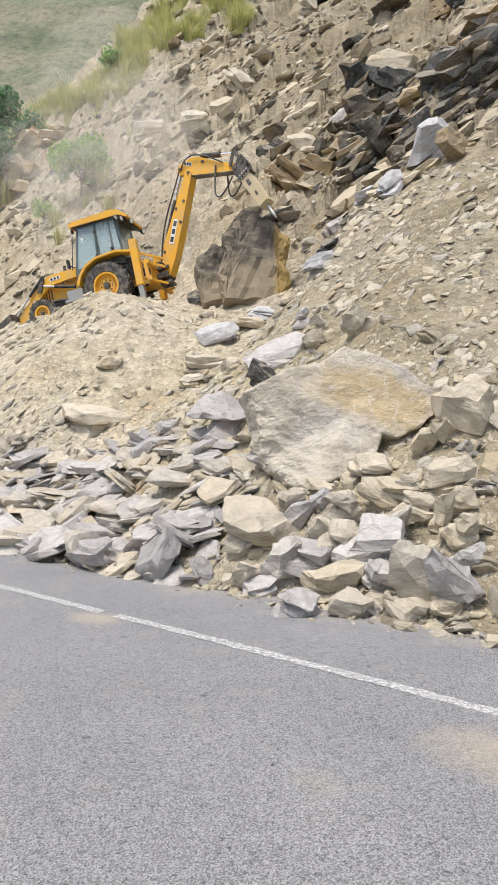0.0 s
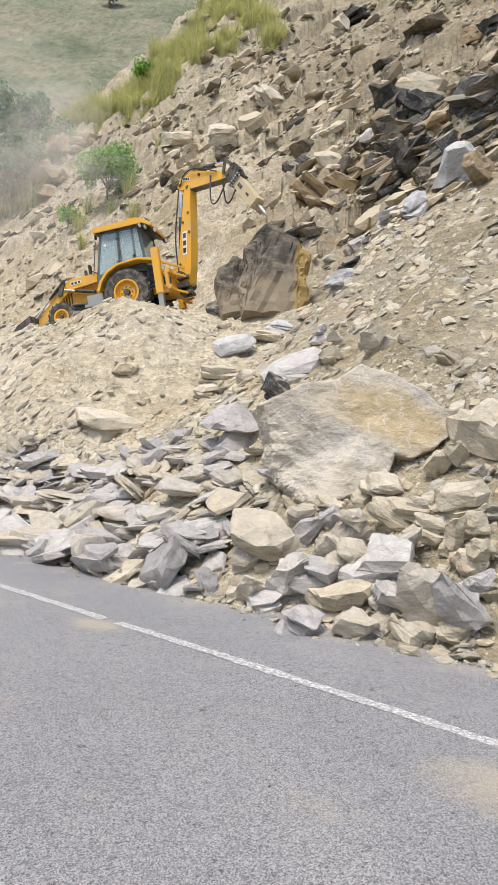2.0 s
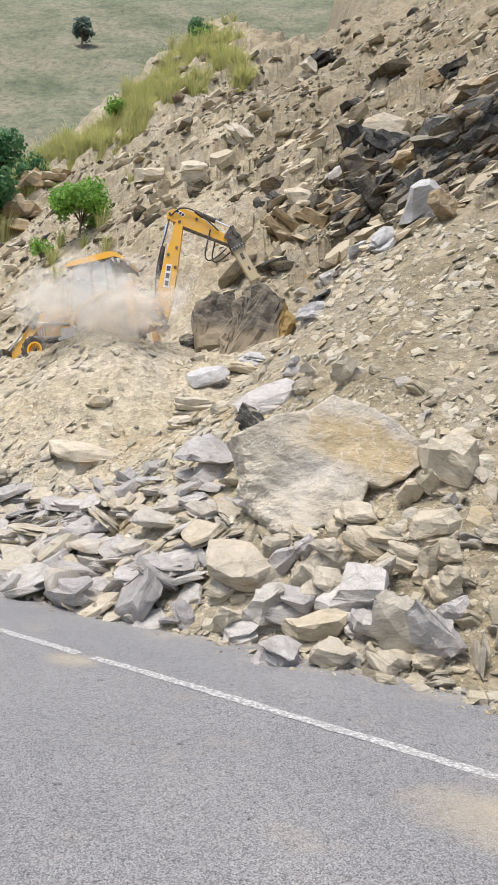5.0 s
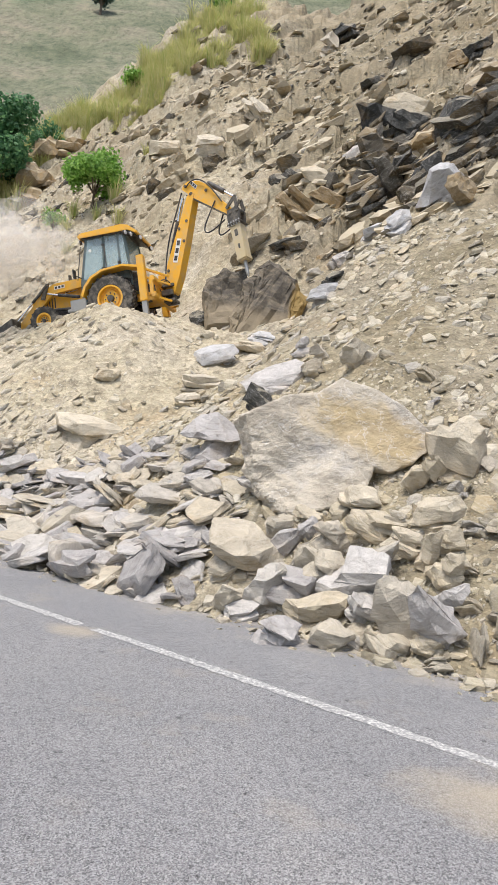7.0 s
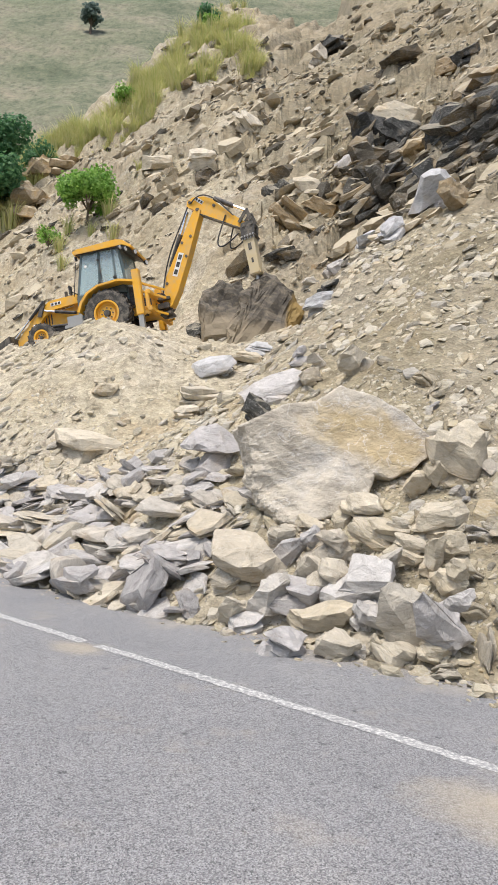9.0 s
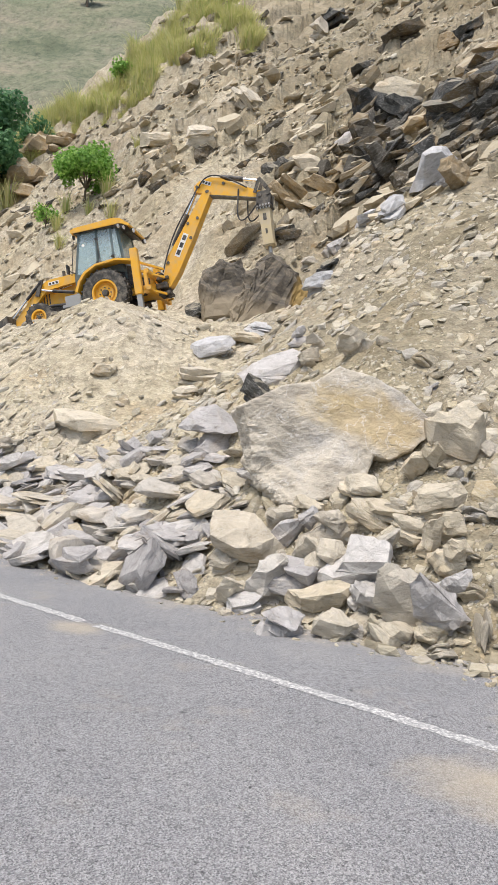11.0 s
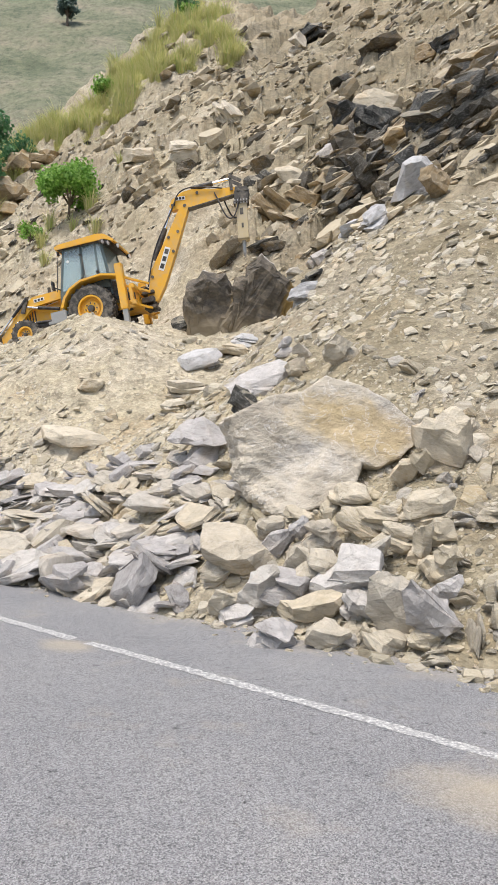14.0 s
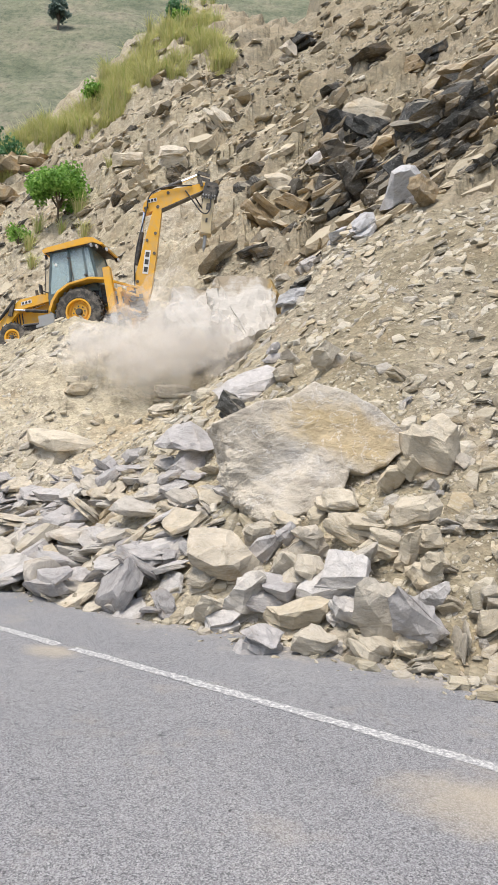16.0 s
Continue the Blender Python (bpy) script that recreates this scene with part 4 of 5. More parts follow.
BESIDE_BOULDER = [
    (2.1, 7.21, 1.23, 0.6, 0.28, 'T', 10),
    (1.84, 7.03, 0.95, 0.39, 0.21, 'T', -6),
    (1.8, 7.41, 1.17, 0.28, 0.15, 'T', 8),
    (2.19, 7.9, 1.71, 0.4, 0.47, 'T', -25),
    (2.72, 7.83, 1.92, 0.85, 0.58, 'T', -12),
    (1.56, 6.9, 0.77, 0.36, 0.42, 'G', -10),
    (2.12, 6.49, 0.75, 0.35, 0.35, 'T', -30),
    (2.02, 6.21, 0.53, 0.33, 0.33, 'G', -30),
    (1.47, 8.03, 1.34, 0.48, 0.21, 'T', 8),
    (-0.11, 7.58, 0.44, 0.39, 0.19, 'T', 12),
    (2.18, 6.84, 1.02, 0.36, 0.24, 'T', 5),
    (1.46, 8.42, 1.53, 0.43, 0.2, 'T', 0),
]
UPPER_ROCKS = [
    (-0.45, 10.5, 1.94, 1.04, 0.67, 'G', 6),
    (0.54, 11.88, 3.17, 1.25, 0.34, 'G', 3),
    (0.29, 11.02, 2.67, 0.61, 0.31, 'D', -25),
    (-0.86, 16.7, 4.26, 1.16, 0.37, 'B', 26),
    (0.15, 17.36, 4.7, 0.97, 0.24, 'T', -4),
    (0.44, 17.56, 5.0, 0.84, 0.21, 'B', -6),
    (1.78, 11.09, 3.62, 0.59, 0.42, 'T', 30),
    (1.25, 12.19, 3.78, 0.33, 0.29, 'T', 10),
    (1.16, 11.61, 3.4, 0.45, 0.24, 'T', 20),
]
BENCH_SLABS = [
    (-3.36, 15.56, 3.54, 0.62, 0.35, 'T', -12),
    (-3.18, 13.75, 2.04, 1.32, 0.45, 'T', -4),
    (-0.99, 15.46, 3.43, 0.99, 0.31, 'T', -4),
    (-1.26, 14.78, 2.96, 0.62, 0.22, 'T', 6),
    (1.02, 12.77, 3.97, 0.44, 0.28, 'G', 12),
    (-1.51, 19.03, 5.58, 0.72, 0.33, 'D', 20),
]
OVERHANG = [
    (8.12, 22.60, 15.54, 2.42, 1.65, 'O', -18),
    (6.35, 19.15, 12.40, 2.72, 0.76, 'D', 32),
    (6.34, 18.48, 11.29, 2.59, 0.66, 'D', 30),
    (5.78, 19.56, 12.22, 1.64, 1.28, 'D', 38),
    (6.29, 27.40, 16.75, 2.91, 1.21, 'T', -12),
    (5.04, 26.84, 15.80, 1.46, 1.95, 'D', 40),
    (5.83, 26.43, 15.46, 1.54, 1.40, 'D', -30),
    (5.91, 23.78, 13.47, 1.62, 1.19, 'O', 15),
    (5.16, 19.16, 10.76, 1.04, 0.69, 'O', 25),
]
HOLLOW = [
    (4.53, 25.35, 13.48, 1.69, 1.80, 'D', 48),
    (4.66, 22.25, 11.45, 1.18, 1.77, 'D', 60),
    (3.81, 25.35, 13.95, 0.77, 1.35, 'G', -60),
    (3.74, 23.35, 11.89, 1.31, 1.02, 'D', 20),
    (4.07, 17.81, 9.08, 0.66, 0.78, 'D', 50),
    (4.56, 16.55, 8.95, 1.55, 1.10, 'B', 38),
    (4.96, 16.0, 8.64, 0.55, 1.0, 'O', 62),
    (3.47, 16.4, 7.96, 0.90, 0.40, 'B', 32),
    (3.24, 18.06, 8.25, 0.90, 0.38, 'B', 28),
]
LEDGES = [
    (1.63, 24.35, 11.23, 1.97, 0.75, 'O', -32),
    (2.45, 24.03, 11.47, 1.55, 0.70, 'O', -28),
    (1.24, 26.31, 13.06, 1.41, 0.91, 'D', -15),
    (2.16, 24.71, 12.57, 1.42, 0.60, 'T', 12),
    (2.69, 24.51, 12.09, 1.02, 0.72, 'D', -25),
    (3.42, 25.52, 13.51, 1.30, 0.63, 'D', 20),
    (0.87, 24.46, 10.95, 1.04, 0.54, 'O', -35),
    (1.86, 22.92, 10.21, 1.36, 0.43, 'O', -20),
]
HIGH_LEDGES = [
    (4.89, 44.18, 30.57, 2.61, 1.68, 'D', 30),
    (4.00, 43.23, 29.24, 1.63, 1.22, 'T', -20),
    (7.02, 33.19, 22.95, 2.10, 1.02, 'D', 25),
    (9.64, 30.58, 21.74, 1.56, 0.90, 'D', 30),
    (8.97, 31.25, 21.44, 1.51, 1.03, 'O', 40),
    (-5.26, 34.44, 17.41, 1.67, 1.03, 'T', 10),
    (-2.60, 32.71, 17.17, 1.78, 0.86, 'T', -8),
    (-2.50, 32.53, 16.36, 1.14, 0.74, 'D', 20),
    (-0.49, 34.76, 20.20, 1.87, 0.81, 'T', -30),
    (5.40, 33.35, 21.43, 1.55, 0.68, 'D', 28),
]
CLAY_BANK = [
    (-15.34, 48.01, 22.62, 3.25, 2.60, 'O', -10),
    (-14.52, 44.34, 19.05, 2.61, 2.37, 'O', 20),
    (-14.98, 43.48, 17.39, 2.31, 1.93, 'O', -15),
    (-12.84, 45.59, 22.26, 2.46, 1.23, 'O', -12),
]
GULLY = [
    (2.17, 21.01, 8.30, 0.46, 0.81, 'O', -80),
    (2.62, 20.11, 8.01, 0.61, 0.67, 'G', -40),
    (1.87, 20.43, 7.56, 0.68, 0.44, 'G', 10),
    (1.81, 15.42, 6.04, 0.59, 0.31, 'D', 20),
    (1.61, 15.33, 5.66, 1.01, 0.43, 'B', 8),
    (3.00, 22.07, 9.42, 0.94, 0.37, 'B', 25),
]

set_rocks(BASE_ROCKS, "lying on the road edge", "rocks on the road edge", 0)
set_rocks(UPPER_BASE + BESIDE_BOULDER, "lodged in the scree", "rocks in the scree", 40)
set_rocks(UPPER_ROCKS + BENCH_SLABS, "resting on the slide debris", "rocks in the scree", 90)
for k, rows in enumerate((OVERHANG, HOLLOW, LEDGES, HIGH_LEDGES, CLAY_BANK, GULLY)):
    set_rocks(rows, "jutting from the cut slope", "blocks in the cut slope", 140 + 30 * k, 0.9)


# ---- the great boulder ----
def boulder_material():
    m, nt, b = nodes_of("great_boulder_schist")
    co = coords(nt)
    lay = noise_tex(nt, coords(nt, (1, 1, 1.7), (0, -18, 0)), 3.0, 10, 0.72, 0.4)
    base = ramp(nt, noise_tex(nt, co, 1.1, 5, 0.6), [(0.32, (0.41, 0.365, 0.295)), (0.5, (0.485, 0.44, 0.365)), (0.68, (0.50, 0.475, 0.445))])
    col = mix(nt, 0.9, base, ramp(nt, lay, [(0.32, (0.5, 0.49, 0.48)), (0.47, (0.96, 0.96, 0.96)), (0.68, (1.25, 1.24, 1.22))]), "MULTIPLY")
    # one iron stain across the right half of the face
    grad = nt.nodes.new("ShaderNodeTexGradient")
    grad.gradient_type = "SPHERICAL"
    mp = nt.nodes.new("ShaderNodeMapping")
    mp.vector_type = "TEXTURE"
    mp.inputs["Location"].default_value = (0.42, -0.4, 0.22)
    mp.inputs["Rotation"].default_value = (0, radians(14), 0)
    mp.inputs["Scale"].default_value = (1.35, 1.4, 0.62)
    nt.links.new(nt.nodes.new("ShaderNodeTexCoord").outputs["Object"], mp.inputs[0])
    nt.links.new(mp.outputs[0], grad.inputs[0])
    edge = mix(nt, 0.45, grad.outputs["Color"], noise_tex(nt, co, 3.0, 7, 0.7, 0.6))
    mask = ramp(nt, edge, [(0.35, (0, 0, 0)), (0.55, (0.62, 0.62, 0.62))])
    col = mix(nt, mask, col, mix(nt, 0.6, (0.40, 0.285, 0.10), lay, "OVERLAY"))
    veins = ramp(nt, noise_tex(nt, coords(nt, (1, 1, 1.6), (40, 20, 30)), 1.5, 6, 0.6, 1.2), [(0.49, (0, 0, 0)), (0.50, (1, 1, 1)), (0.51, (0, 0, 0))])
    col = mix(nt, mix(nt, 0.55, (0, 0, 0), veins), col, (0.72, 0.705, 0.68))
    nt.links.new(col, b.inputs["Base Color"])
    b.inputs["Roughness"].default_value = 0.75
    bump(nt, b, lay, 0.8, 0.06)
    return m


def build_boulder():
    rim = [(-1.34, 0.30), (-1.20, -0.15), (-1.10, -0.62), (-0.82, -0.94), (-0.60, -1.02), (-0.30, -0.92), (0.02, -0.84), (0.34, -0.56), (0.44, -0.27), (0.66, -0.34),
           (0.98, -0.18), (1.14, -0.04), (1.38, 0.10), (1.34, 0.26), (0.98, 0.62), (0.54, 0.84), (0.04, 1.0), (-0.30, 0.72), (-0.74, 0.64), (-1.05, 0.46)]
    bm = bmesh.new()
    # a flat split face leaning back, a bedded flank at its lower end and an undercut foot
    def face_y(x, z):
        return -0.46 + 0.24 * z + 0.05 * x + max(0.0, -0.62 * x - 0.34 * z - 0.66) * 1.5
    front = [bm.verts.new((x * 0.95, face_y(x * 0.95, z * 0.95), z * 0.95)) for x, z in rim]
    mid = [bm.verts.new((x * 1.01, max(face_y(x, z) + 0.16, 0.02 + 0.15 * z), z * 1.01)) for x, z in rim]
    back = [bm.verts.new((x * 0.86 + 0.06, 0.95 + 0.2 * z, z * 0.84)) for x, z in rim]
    hub = bm.verts.new((0.05, face_y(0.05, 0.0), 0.0))
    tail = bm.verts.new((0.1, 1.15, 0.0))
    n = len(rim)
    for i in range(n):
        j = (i + 1) % n
        bm.faces.new((hub, front[j], front[i]))
        bm.faces.new((front[i], front[j], mid[j], mid[i]))
        bm.faces.new((mid[i], mid[j], back[j], back[i]))
        bm.faces.new((back[i], back[j], tail))
    bmesh.ops.recalc_face_normals(bm, faces=bm.faces)
    me = bpy.data.meshes.new("boulder")
    bm.to_mesh(me)
    bm.free()
    me = voxel(me, 0.024)
    n = len(me.vertices)
    P, N = np.zeros(n * 3, np.float32), np.zeros(n * 3, np.float32)
    me.vertices.foreach_get("co", P)
    me.vertices.foreach_get("normal", N)
    P, N = P.reshape(-1, 3), N.reshape(-1, 3)
    D = []
    for x, y, z in P.tolist():
        a = noise.fractal(Vector((x * 1.1 + z * 0.3, y * 1.1, z * 1.6)), 0.9, 2.0, 3)
        c = noise.fractal(Vector((x * 2.8 + 5, y * 2.8, (z + 0.35 * x) * 3.6)), 0.7, 2.1, 5)
        edge = max(0.0, min(1.0, (-0.62 * x - 0.34 * z - 0.55) * 4))
        step = round((a + 0.5 * c) * 4) / 4
        D.append(0.02 * a + 0.012 * step + (0.010 + 0.06 * edge) * c)
    me.vertices.foreach_set("co", (P + N * np.array(D)[:, None]).astype(np.float32).ravel())
    me.polygons.foreach_set("use_smooth", np.zeros(len(me.polygons), bool))
    me.materials.clear()
    me.materials.append(boulder_material())
    me.update()
    ob = new("boulder", me)
    ob.matrix_basis = pose(1.22, 8.95, 1.93, -8, 0, 4)
    tagged(ob, "huge pale grey schist boulder with ochre stain, resting on the scree", "boulder")


build_boulder()


# ---- the block under the breaker ----
def broken_material():
    """Dark faces, pale skin on top and back, ochre on one end."""
    m, nt, b = nodes_of("broken_block")
    tc = nt.nodes.new("ShaderNodeTexCoord")
    sep = nt.nodes.new("ShaderNodeSeparateXYZ")
    nt.links.new(tc.outputs["Generated"], sep.inputs[0])
    co = coords(nt)
    lay = noise_tex(nt, coords(nt, (1, 1, 1.8), (0, 15, 0)), 3.0, 9, 0.72, 0.4)
    dark = ramp(nt, lay, [(0.34, (0.045, 0.04, 0.034)), (0.5, (0.11, 0.095, 0.075)), (0.68, (0.24, 0.20, 0.145))])
    pale = ramp(nt, lay, [(0.3, (0.40, 0.375, 0.335)), (0.7, (0.56, 0.53, 0.48))])
    wob = noise_tex(nt, co, 1.6, 6, 0.7)
    add1 = mix(nt, 0.2, sep.outputs["Y"], wob)
    skin = ramp(nt, add1, [(0.66, (0, 0, 0)), (0.72, (1, 1, 1))])
    col = mix(nt, skin, dark, pale)
    foot = ramp(nt, mix(nt, 0.35, sep.outputs["Z"], wob), [(0.40, (0.8, 0.8, 0.8)), (0.52, (0, 0, 0))])
    col = mix(nt, foot, col, mix(nt, 0.5, (0.40, 0.335, 0.235), pale, "MULTIPLY"))
    add2 = mix(nt, 0.2, sep.outputs["X"], wob)
    och = ramp(nt, add2, [(0.70, (0, 0, 0)), (0.75, (1, 1, 1))])
    col = mix(nt, och, col, mix(nt, 0.35, (0.42, 0.28, 0.08), dark))
    col = mix(nt, skin, col, pale)
    nt.links.new(col, b.inputs["Base Color"])
    b.inputs["Roughness"].default_value = 0.8
    bump(nt, b, lay, 0.7, 0.05)
    return m


def jagged_slab(name, outline, depth, seed, material):
    """A broken slab: a ragged outline across, wedge-thin along its upper edge."""
    bm = bmesh.new()
    rng = random.Random(seed)
    rings = []
    for y, k in ((-0.5, 0.90), (-0.32, 1.0), (0.1, 1.04), (0.5, 0.93)):
        rings.append([bm.verts.new((x * k + rng.uniform(-0.06, 0.06), y * depth + 0.16 * z, z * k + rng.uniform(-0.07, 0.07))) for x, z in outline])
    n = len(outline)
    for p, q in zip(rings, rings[1:]):
        for i in range(n):
            bm.faces.new((p[i], p[(i + 1) % n], q[(i + 1) % n], q[i]))
    bm.faces.new(rings[0][::-1])
    bm.faces.new(rings[-1])
    bmesh.ops.triangulate(bm, faces=bm.faces)
    for cuts in (1, 1, 1):
        bmesh.ops.subdivide_edges(bm, edges=[e for e in bm.edges if e.calc_length() > 0.16], cuts=cuts)
        bmesh.ops.triangulate(bm, faces=bm.faces)
    for v in bm.verts:
        c = v.co
        d = noise.fractal(Vector((c.x * 1.3 + seed, c.y * 1.3, c.z * 2.2 + c.x)), 0.7, 2.1, 4)
        v.co = c + Vector((0.05 * d, -0.10 * round(d * 3.0) / 3.0, 0.05 * d)) + Vector([rng.uniform(-0.02, 0.02) for _ in range(3)])
    bmesh.ops.recalc_face_normals(bm, faces=bm.faces)
    me = bpy.data.meshes.new(name)
    bm.to_mesh(me)
    bm.free()
    me.materials.clear()
    me.materials.append(material)
    me.polygons.foreach_set("use_smooth", [False] * len(me.polygons))
    me.update()
    return new(name, me)


def build_broken():
    m = broken_material()
    main = [(-0.85, -1.4), (-1.0, -0.6), (-0.8, 0.1), (-0.92, 0.6), (-0.55, 0.75), (-0.62, 1.05), (-0.3, 1.38), (-0.02, 1.3), (0.15, 1.12), (0.55, 0.95), (0.7, 0.7), (0.98, 0.5), (0.85, -0.2), (0.95, -0.9), (0.7, -1.4)]
    side = [(-0.75, -0.95), (-0.9, 0.1), (-0.72, 0.62), (-0.45, 0.7), (-0.3, 0.95), (0.0, 0.78), (0.2, 0.9), (0.45, 0.5), (0.8, 0.42), (0.85, -0.9)]
    a = tagged(jagged_slab("split_block", main, 0.8, 3, m), "large split schist block with ochre end, under the breaker", "rock", "split blocks")
    b = tagged(jagged_slab("split_block", side, 0.7, 8, m), "dark jagged schist block beside the broken one", "rock", "split blocks")
    return a, b


SPLIT_MAIN, SPLIT_SIDE = build_broken()


# ---- slab heap ----
def build_slab_heap():
    rng = random.Random(12)
    lib = []
    for s in range(14):
        grey = schist_mesh("slab_rock", 500 + s, (1.12, 0.9, 0.22 if s < 9 else 0.3), GREY_ROCK, 1 + s % 3)
        tan = grey.copy()
        tan.materials[0] = TAN_ROCK
        lib.append([grey, grey, tan])
    for layer in range(2):
        for i in range(25):
            for j in range(10):
                u = 5.3 + 0.355 * i + rng.uniform(-0.2, 0.2) + 0.22 * (j % 2)
                v = 5.38 + 0.295 * j + rng.uniform(-0.16, 0.16) + 0.15 * layer
                if v > 8.3 - 0.16 * abs(u - 9.0) or (u < 6.4 and v > 7.2) or rng.random() < 0.12:
                    continue
                x, y = -NY * u + NX * v, NX * u + NY * v
                s = (0.25 + 0.45 * rng.random() ** 1.4) * (0.85 if j > 4 else 1.1)
                z = max(float(hill(x, y)), 0.0) + (0.08 + 0.20 * layer) * s
                ob = new("slab_rock", rng.choice(rng.choice(lib)))
                ob.matrix_basis = Matrix.Translation((x, y, z)) @ pose(0, 0, 0, rng.gauss(20, 17), rng.gauss(-6, 17), rng.uniform(-60, 60)) @ Matrix.Diagonal((s * 1.15, s * rng.uniform(0.75, 1.15), s * rng.uniform(0.6, 1.25), 1))
                tagged(ob, "angular grey schist slab in the heap beside the road", "rock", "slabs in the heap")


build_slab_heap()


def build_scree_rocks():
    """Mid-sized broken rocks below and beside the boulder."""
    rng = random.Random(31)
    lib = []
    for k in range(0, 24, 2):
        tan = schist_mesh("scree_rock", 600 + k, (1.1, 0.9, 0.5), TAN_ROCK, 1 + k % 3, 0.1, (0.45, 0.95))
        grey = tan.copy()
        grey.materials[0] = GREY_ROCK
        lib.append([tan, tan, grey])
    for i in range(270):
        u, v = rng.uniform(0.2, 6.2), rng.uniform(5.6, 9.8)
        if i > 200:
            u, v = rng.uniform(-0.2, 3.4), rng.uniform(5.5, 6.6)
        x, y = -NY * u + NX * v, NX * u + NY * v
        if abs(x - 1.2) < 1.3 and y > 8.3:
            continue
        s = 0.10 + (0.30 if i < 200 else 0.36) * rng.random() ** 2
        ob = new("scree_rock", rng.choice(rng.choice(lib)))
        ob.matrix_basis = Matrix.Translation((x, y, float(hill(x, y)) + 0.14 * s)) @ pose(0, 0, 0, rng.gauss(25, 20), rng.gauss(0, 22), rng.uniform(0, 360)) @ Matrix.Diagonal((s, s * rng.uniform(0.7, 1.1), s * rng.uniform(0.6, 1.3), 1))
        tagged(ob, "broken tan schist rock lying in the scree", "rock", "rocks in the scree")


build_scree_rocks()


bpy.data.scenes.remove(WORKSHOP)


# ---- loose stones ----
BED = Matrix(((0.81, -0.20, -0.55), (0.02, 0.95, -0.31), (0.58, 0.24, 0.78)))    # columns: strike, dip, bed normal


def stones(name, label, material, n, sampler, seed, sizes, flat=(0.3, 0.7), sink=0.2, bedded=False):
    rng = np.random.RandomState(seed)
    X, Y = sampler(rng, n)
    n = len(X)
    H = hill(X, Y)
    e = 0.25
    gx, gy = (hill(X + e, Y) - hill(X - e, Y)) / (2 * e), (hill(X, Y + e) - hill(X, Y - e)) / (2 * e)
    S = sizes[0] * (sizes[1] / sizes[0]) ** (rng.rand(n) ** sizes[2])
    kind = rng.randint(0, 24, n)
    ang = rng.uniform(0, 6.283, n) if not bedded else rng.normal(0, 0.5, n)
    gx, gy = np.clip(gx + rng.normal(0, 0.35, n), -1.2, 1.2) * 0.75, np.clip(gy + rng.normal(0, 0.35, n), -1.2, 1.2) * 0.75
    thin = rng.uniform(flat[0], flat[1], n)
    deep = rng.uniform(0.6, 1.0, n)
    tx, ty = rng.normal(0, 0.16, n), rng.normal(0, 0.16, n)
    bed = np.array(BED)
    verts, tris, off = [], [], 0
    for k in range(24):
        i = np.nonzero(kind == k)[0]
        co, tri = SHAPES[k]
        p = co[None] * S[i, None, None] * np.stack([np.ones(len(i)), deep[i], thin[i]], -1)[:, None]
        ca, sa = np.cos(ang[i])[:, None], np.sin(ang[i])[:, None]
        x, y, z = p[..., 0] * ca - p[..., 1] * sa, p[..., 0] * sa + p[..., 1] * ca, p[..., 2]
        if bedded:
            z = z + x * tx[i, None] + y * ty[i, None]
            x, y, z = np.moveaxis(np.stack([x, y, z], -1) @ bed.T, -1, 0)
        else:
            z = z + x * gx[i, None] + y * gy[i, None]
        verts.append(np.stack([x + X[i, None], y + Y[i, None], z + (H[i] + (0.25 - sink) * S[i])[:, None]], -1).reshape(-1, 3))
        tris.append((tri[None] + off + (np.arange(len(i)) * len(co))[:, None, None]).reshape(-1, 3))
        off += len(i) * len(co)
    V, T = np.concatenate(verts).astype(np.float32), np.concatenate(tris).astype(np.int32)
    me = bpy.data.meshes.new(name)
    me.vertices.add(len(V))
    me.vertices.foreach_set("co", V.ravel())
    me.loops.add(T.size)
    me.loops.foreach_set("vertex_index", T.ravel())
    me.polygons.add(len(T))
    me.polygons.foreach_set("loop_start", np.arange(0, T.size, 3, dtype=np.int32))
    me.polygons.foreach_set("use_smooth", np.zeros(len(T), bool))
    me.materials.append(material)
    me.update(calc_edges=True)
    tagged(new(name, me), label, "stones", kind="stuff")


def uv_area(u0, u1, v0, v1, thin=None):
    def sample(rng, n):
        u, v = rng.uniform(u0, u1, n), rng.uniform(v0, v1, n)
        if thin:
            keep = rng.rand(n) < thin(u, v)
            u, v = u[keep], v[keep]
        return -NY * u + NX * v, NX * u + NY * v
    return sample


def clay_bare(u, v):
    """The clay mound below the bench carries fewer stones."""
    bare = sstep(u, 8.0, 11.5) * sstep(v, 7.8, 9.0)
    return (1 - 0.82 * bare) * (0.35 + 0.9 * vnoise(u * 0.8, v * 0.8, 91))


def ledgy(u, v):
    return 1.5 * sstep(ridged(u * 0.16, v * 0.2, 97, 3), 0.55, 0.8)


def off_chute(rng, n):
    x, y = rng.uniform(-14, 12, n), rng.uniform(16.5, 46, n)
    keep = rng.rand(n) > 0.93 * np.exp(-((x + 3.2 + 0.12 * (y - 26)) / 2.9) ** 2) * sstep(y, 34, 29)
    return x[keep], y[keep]


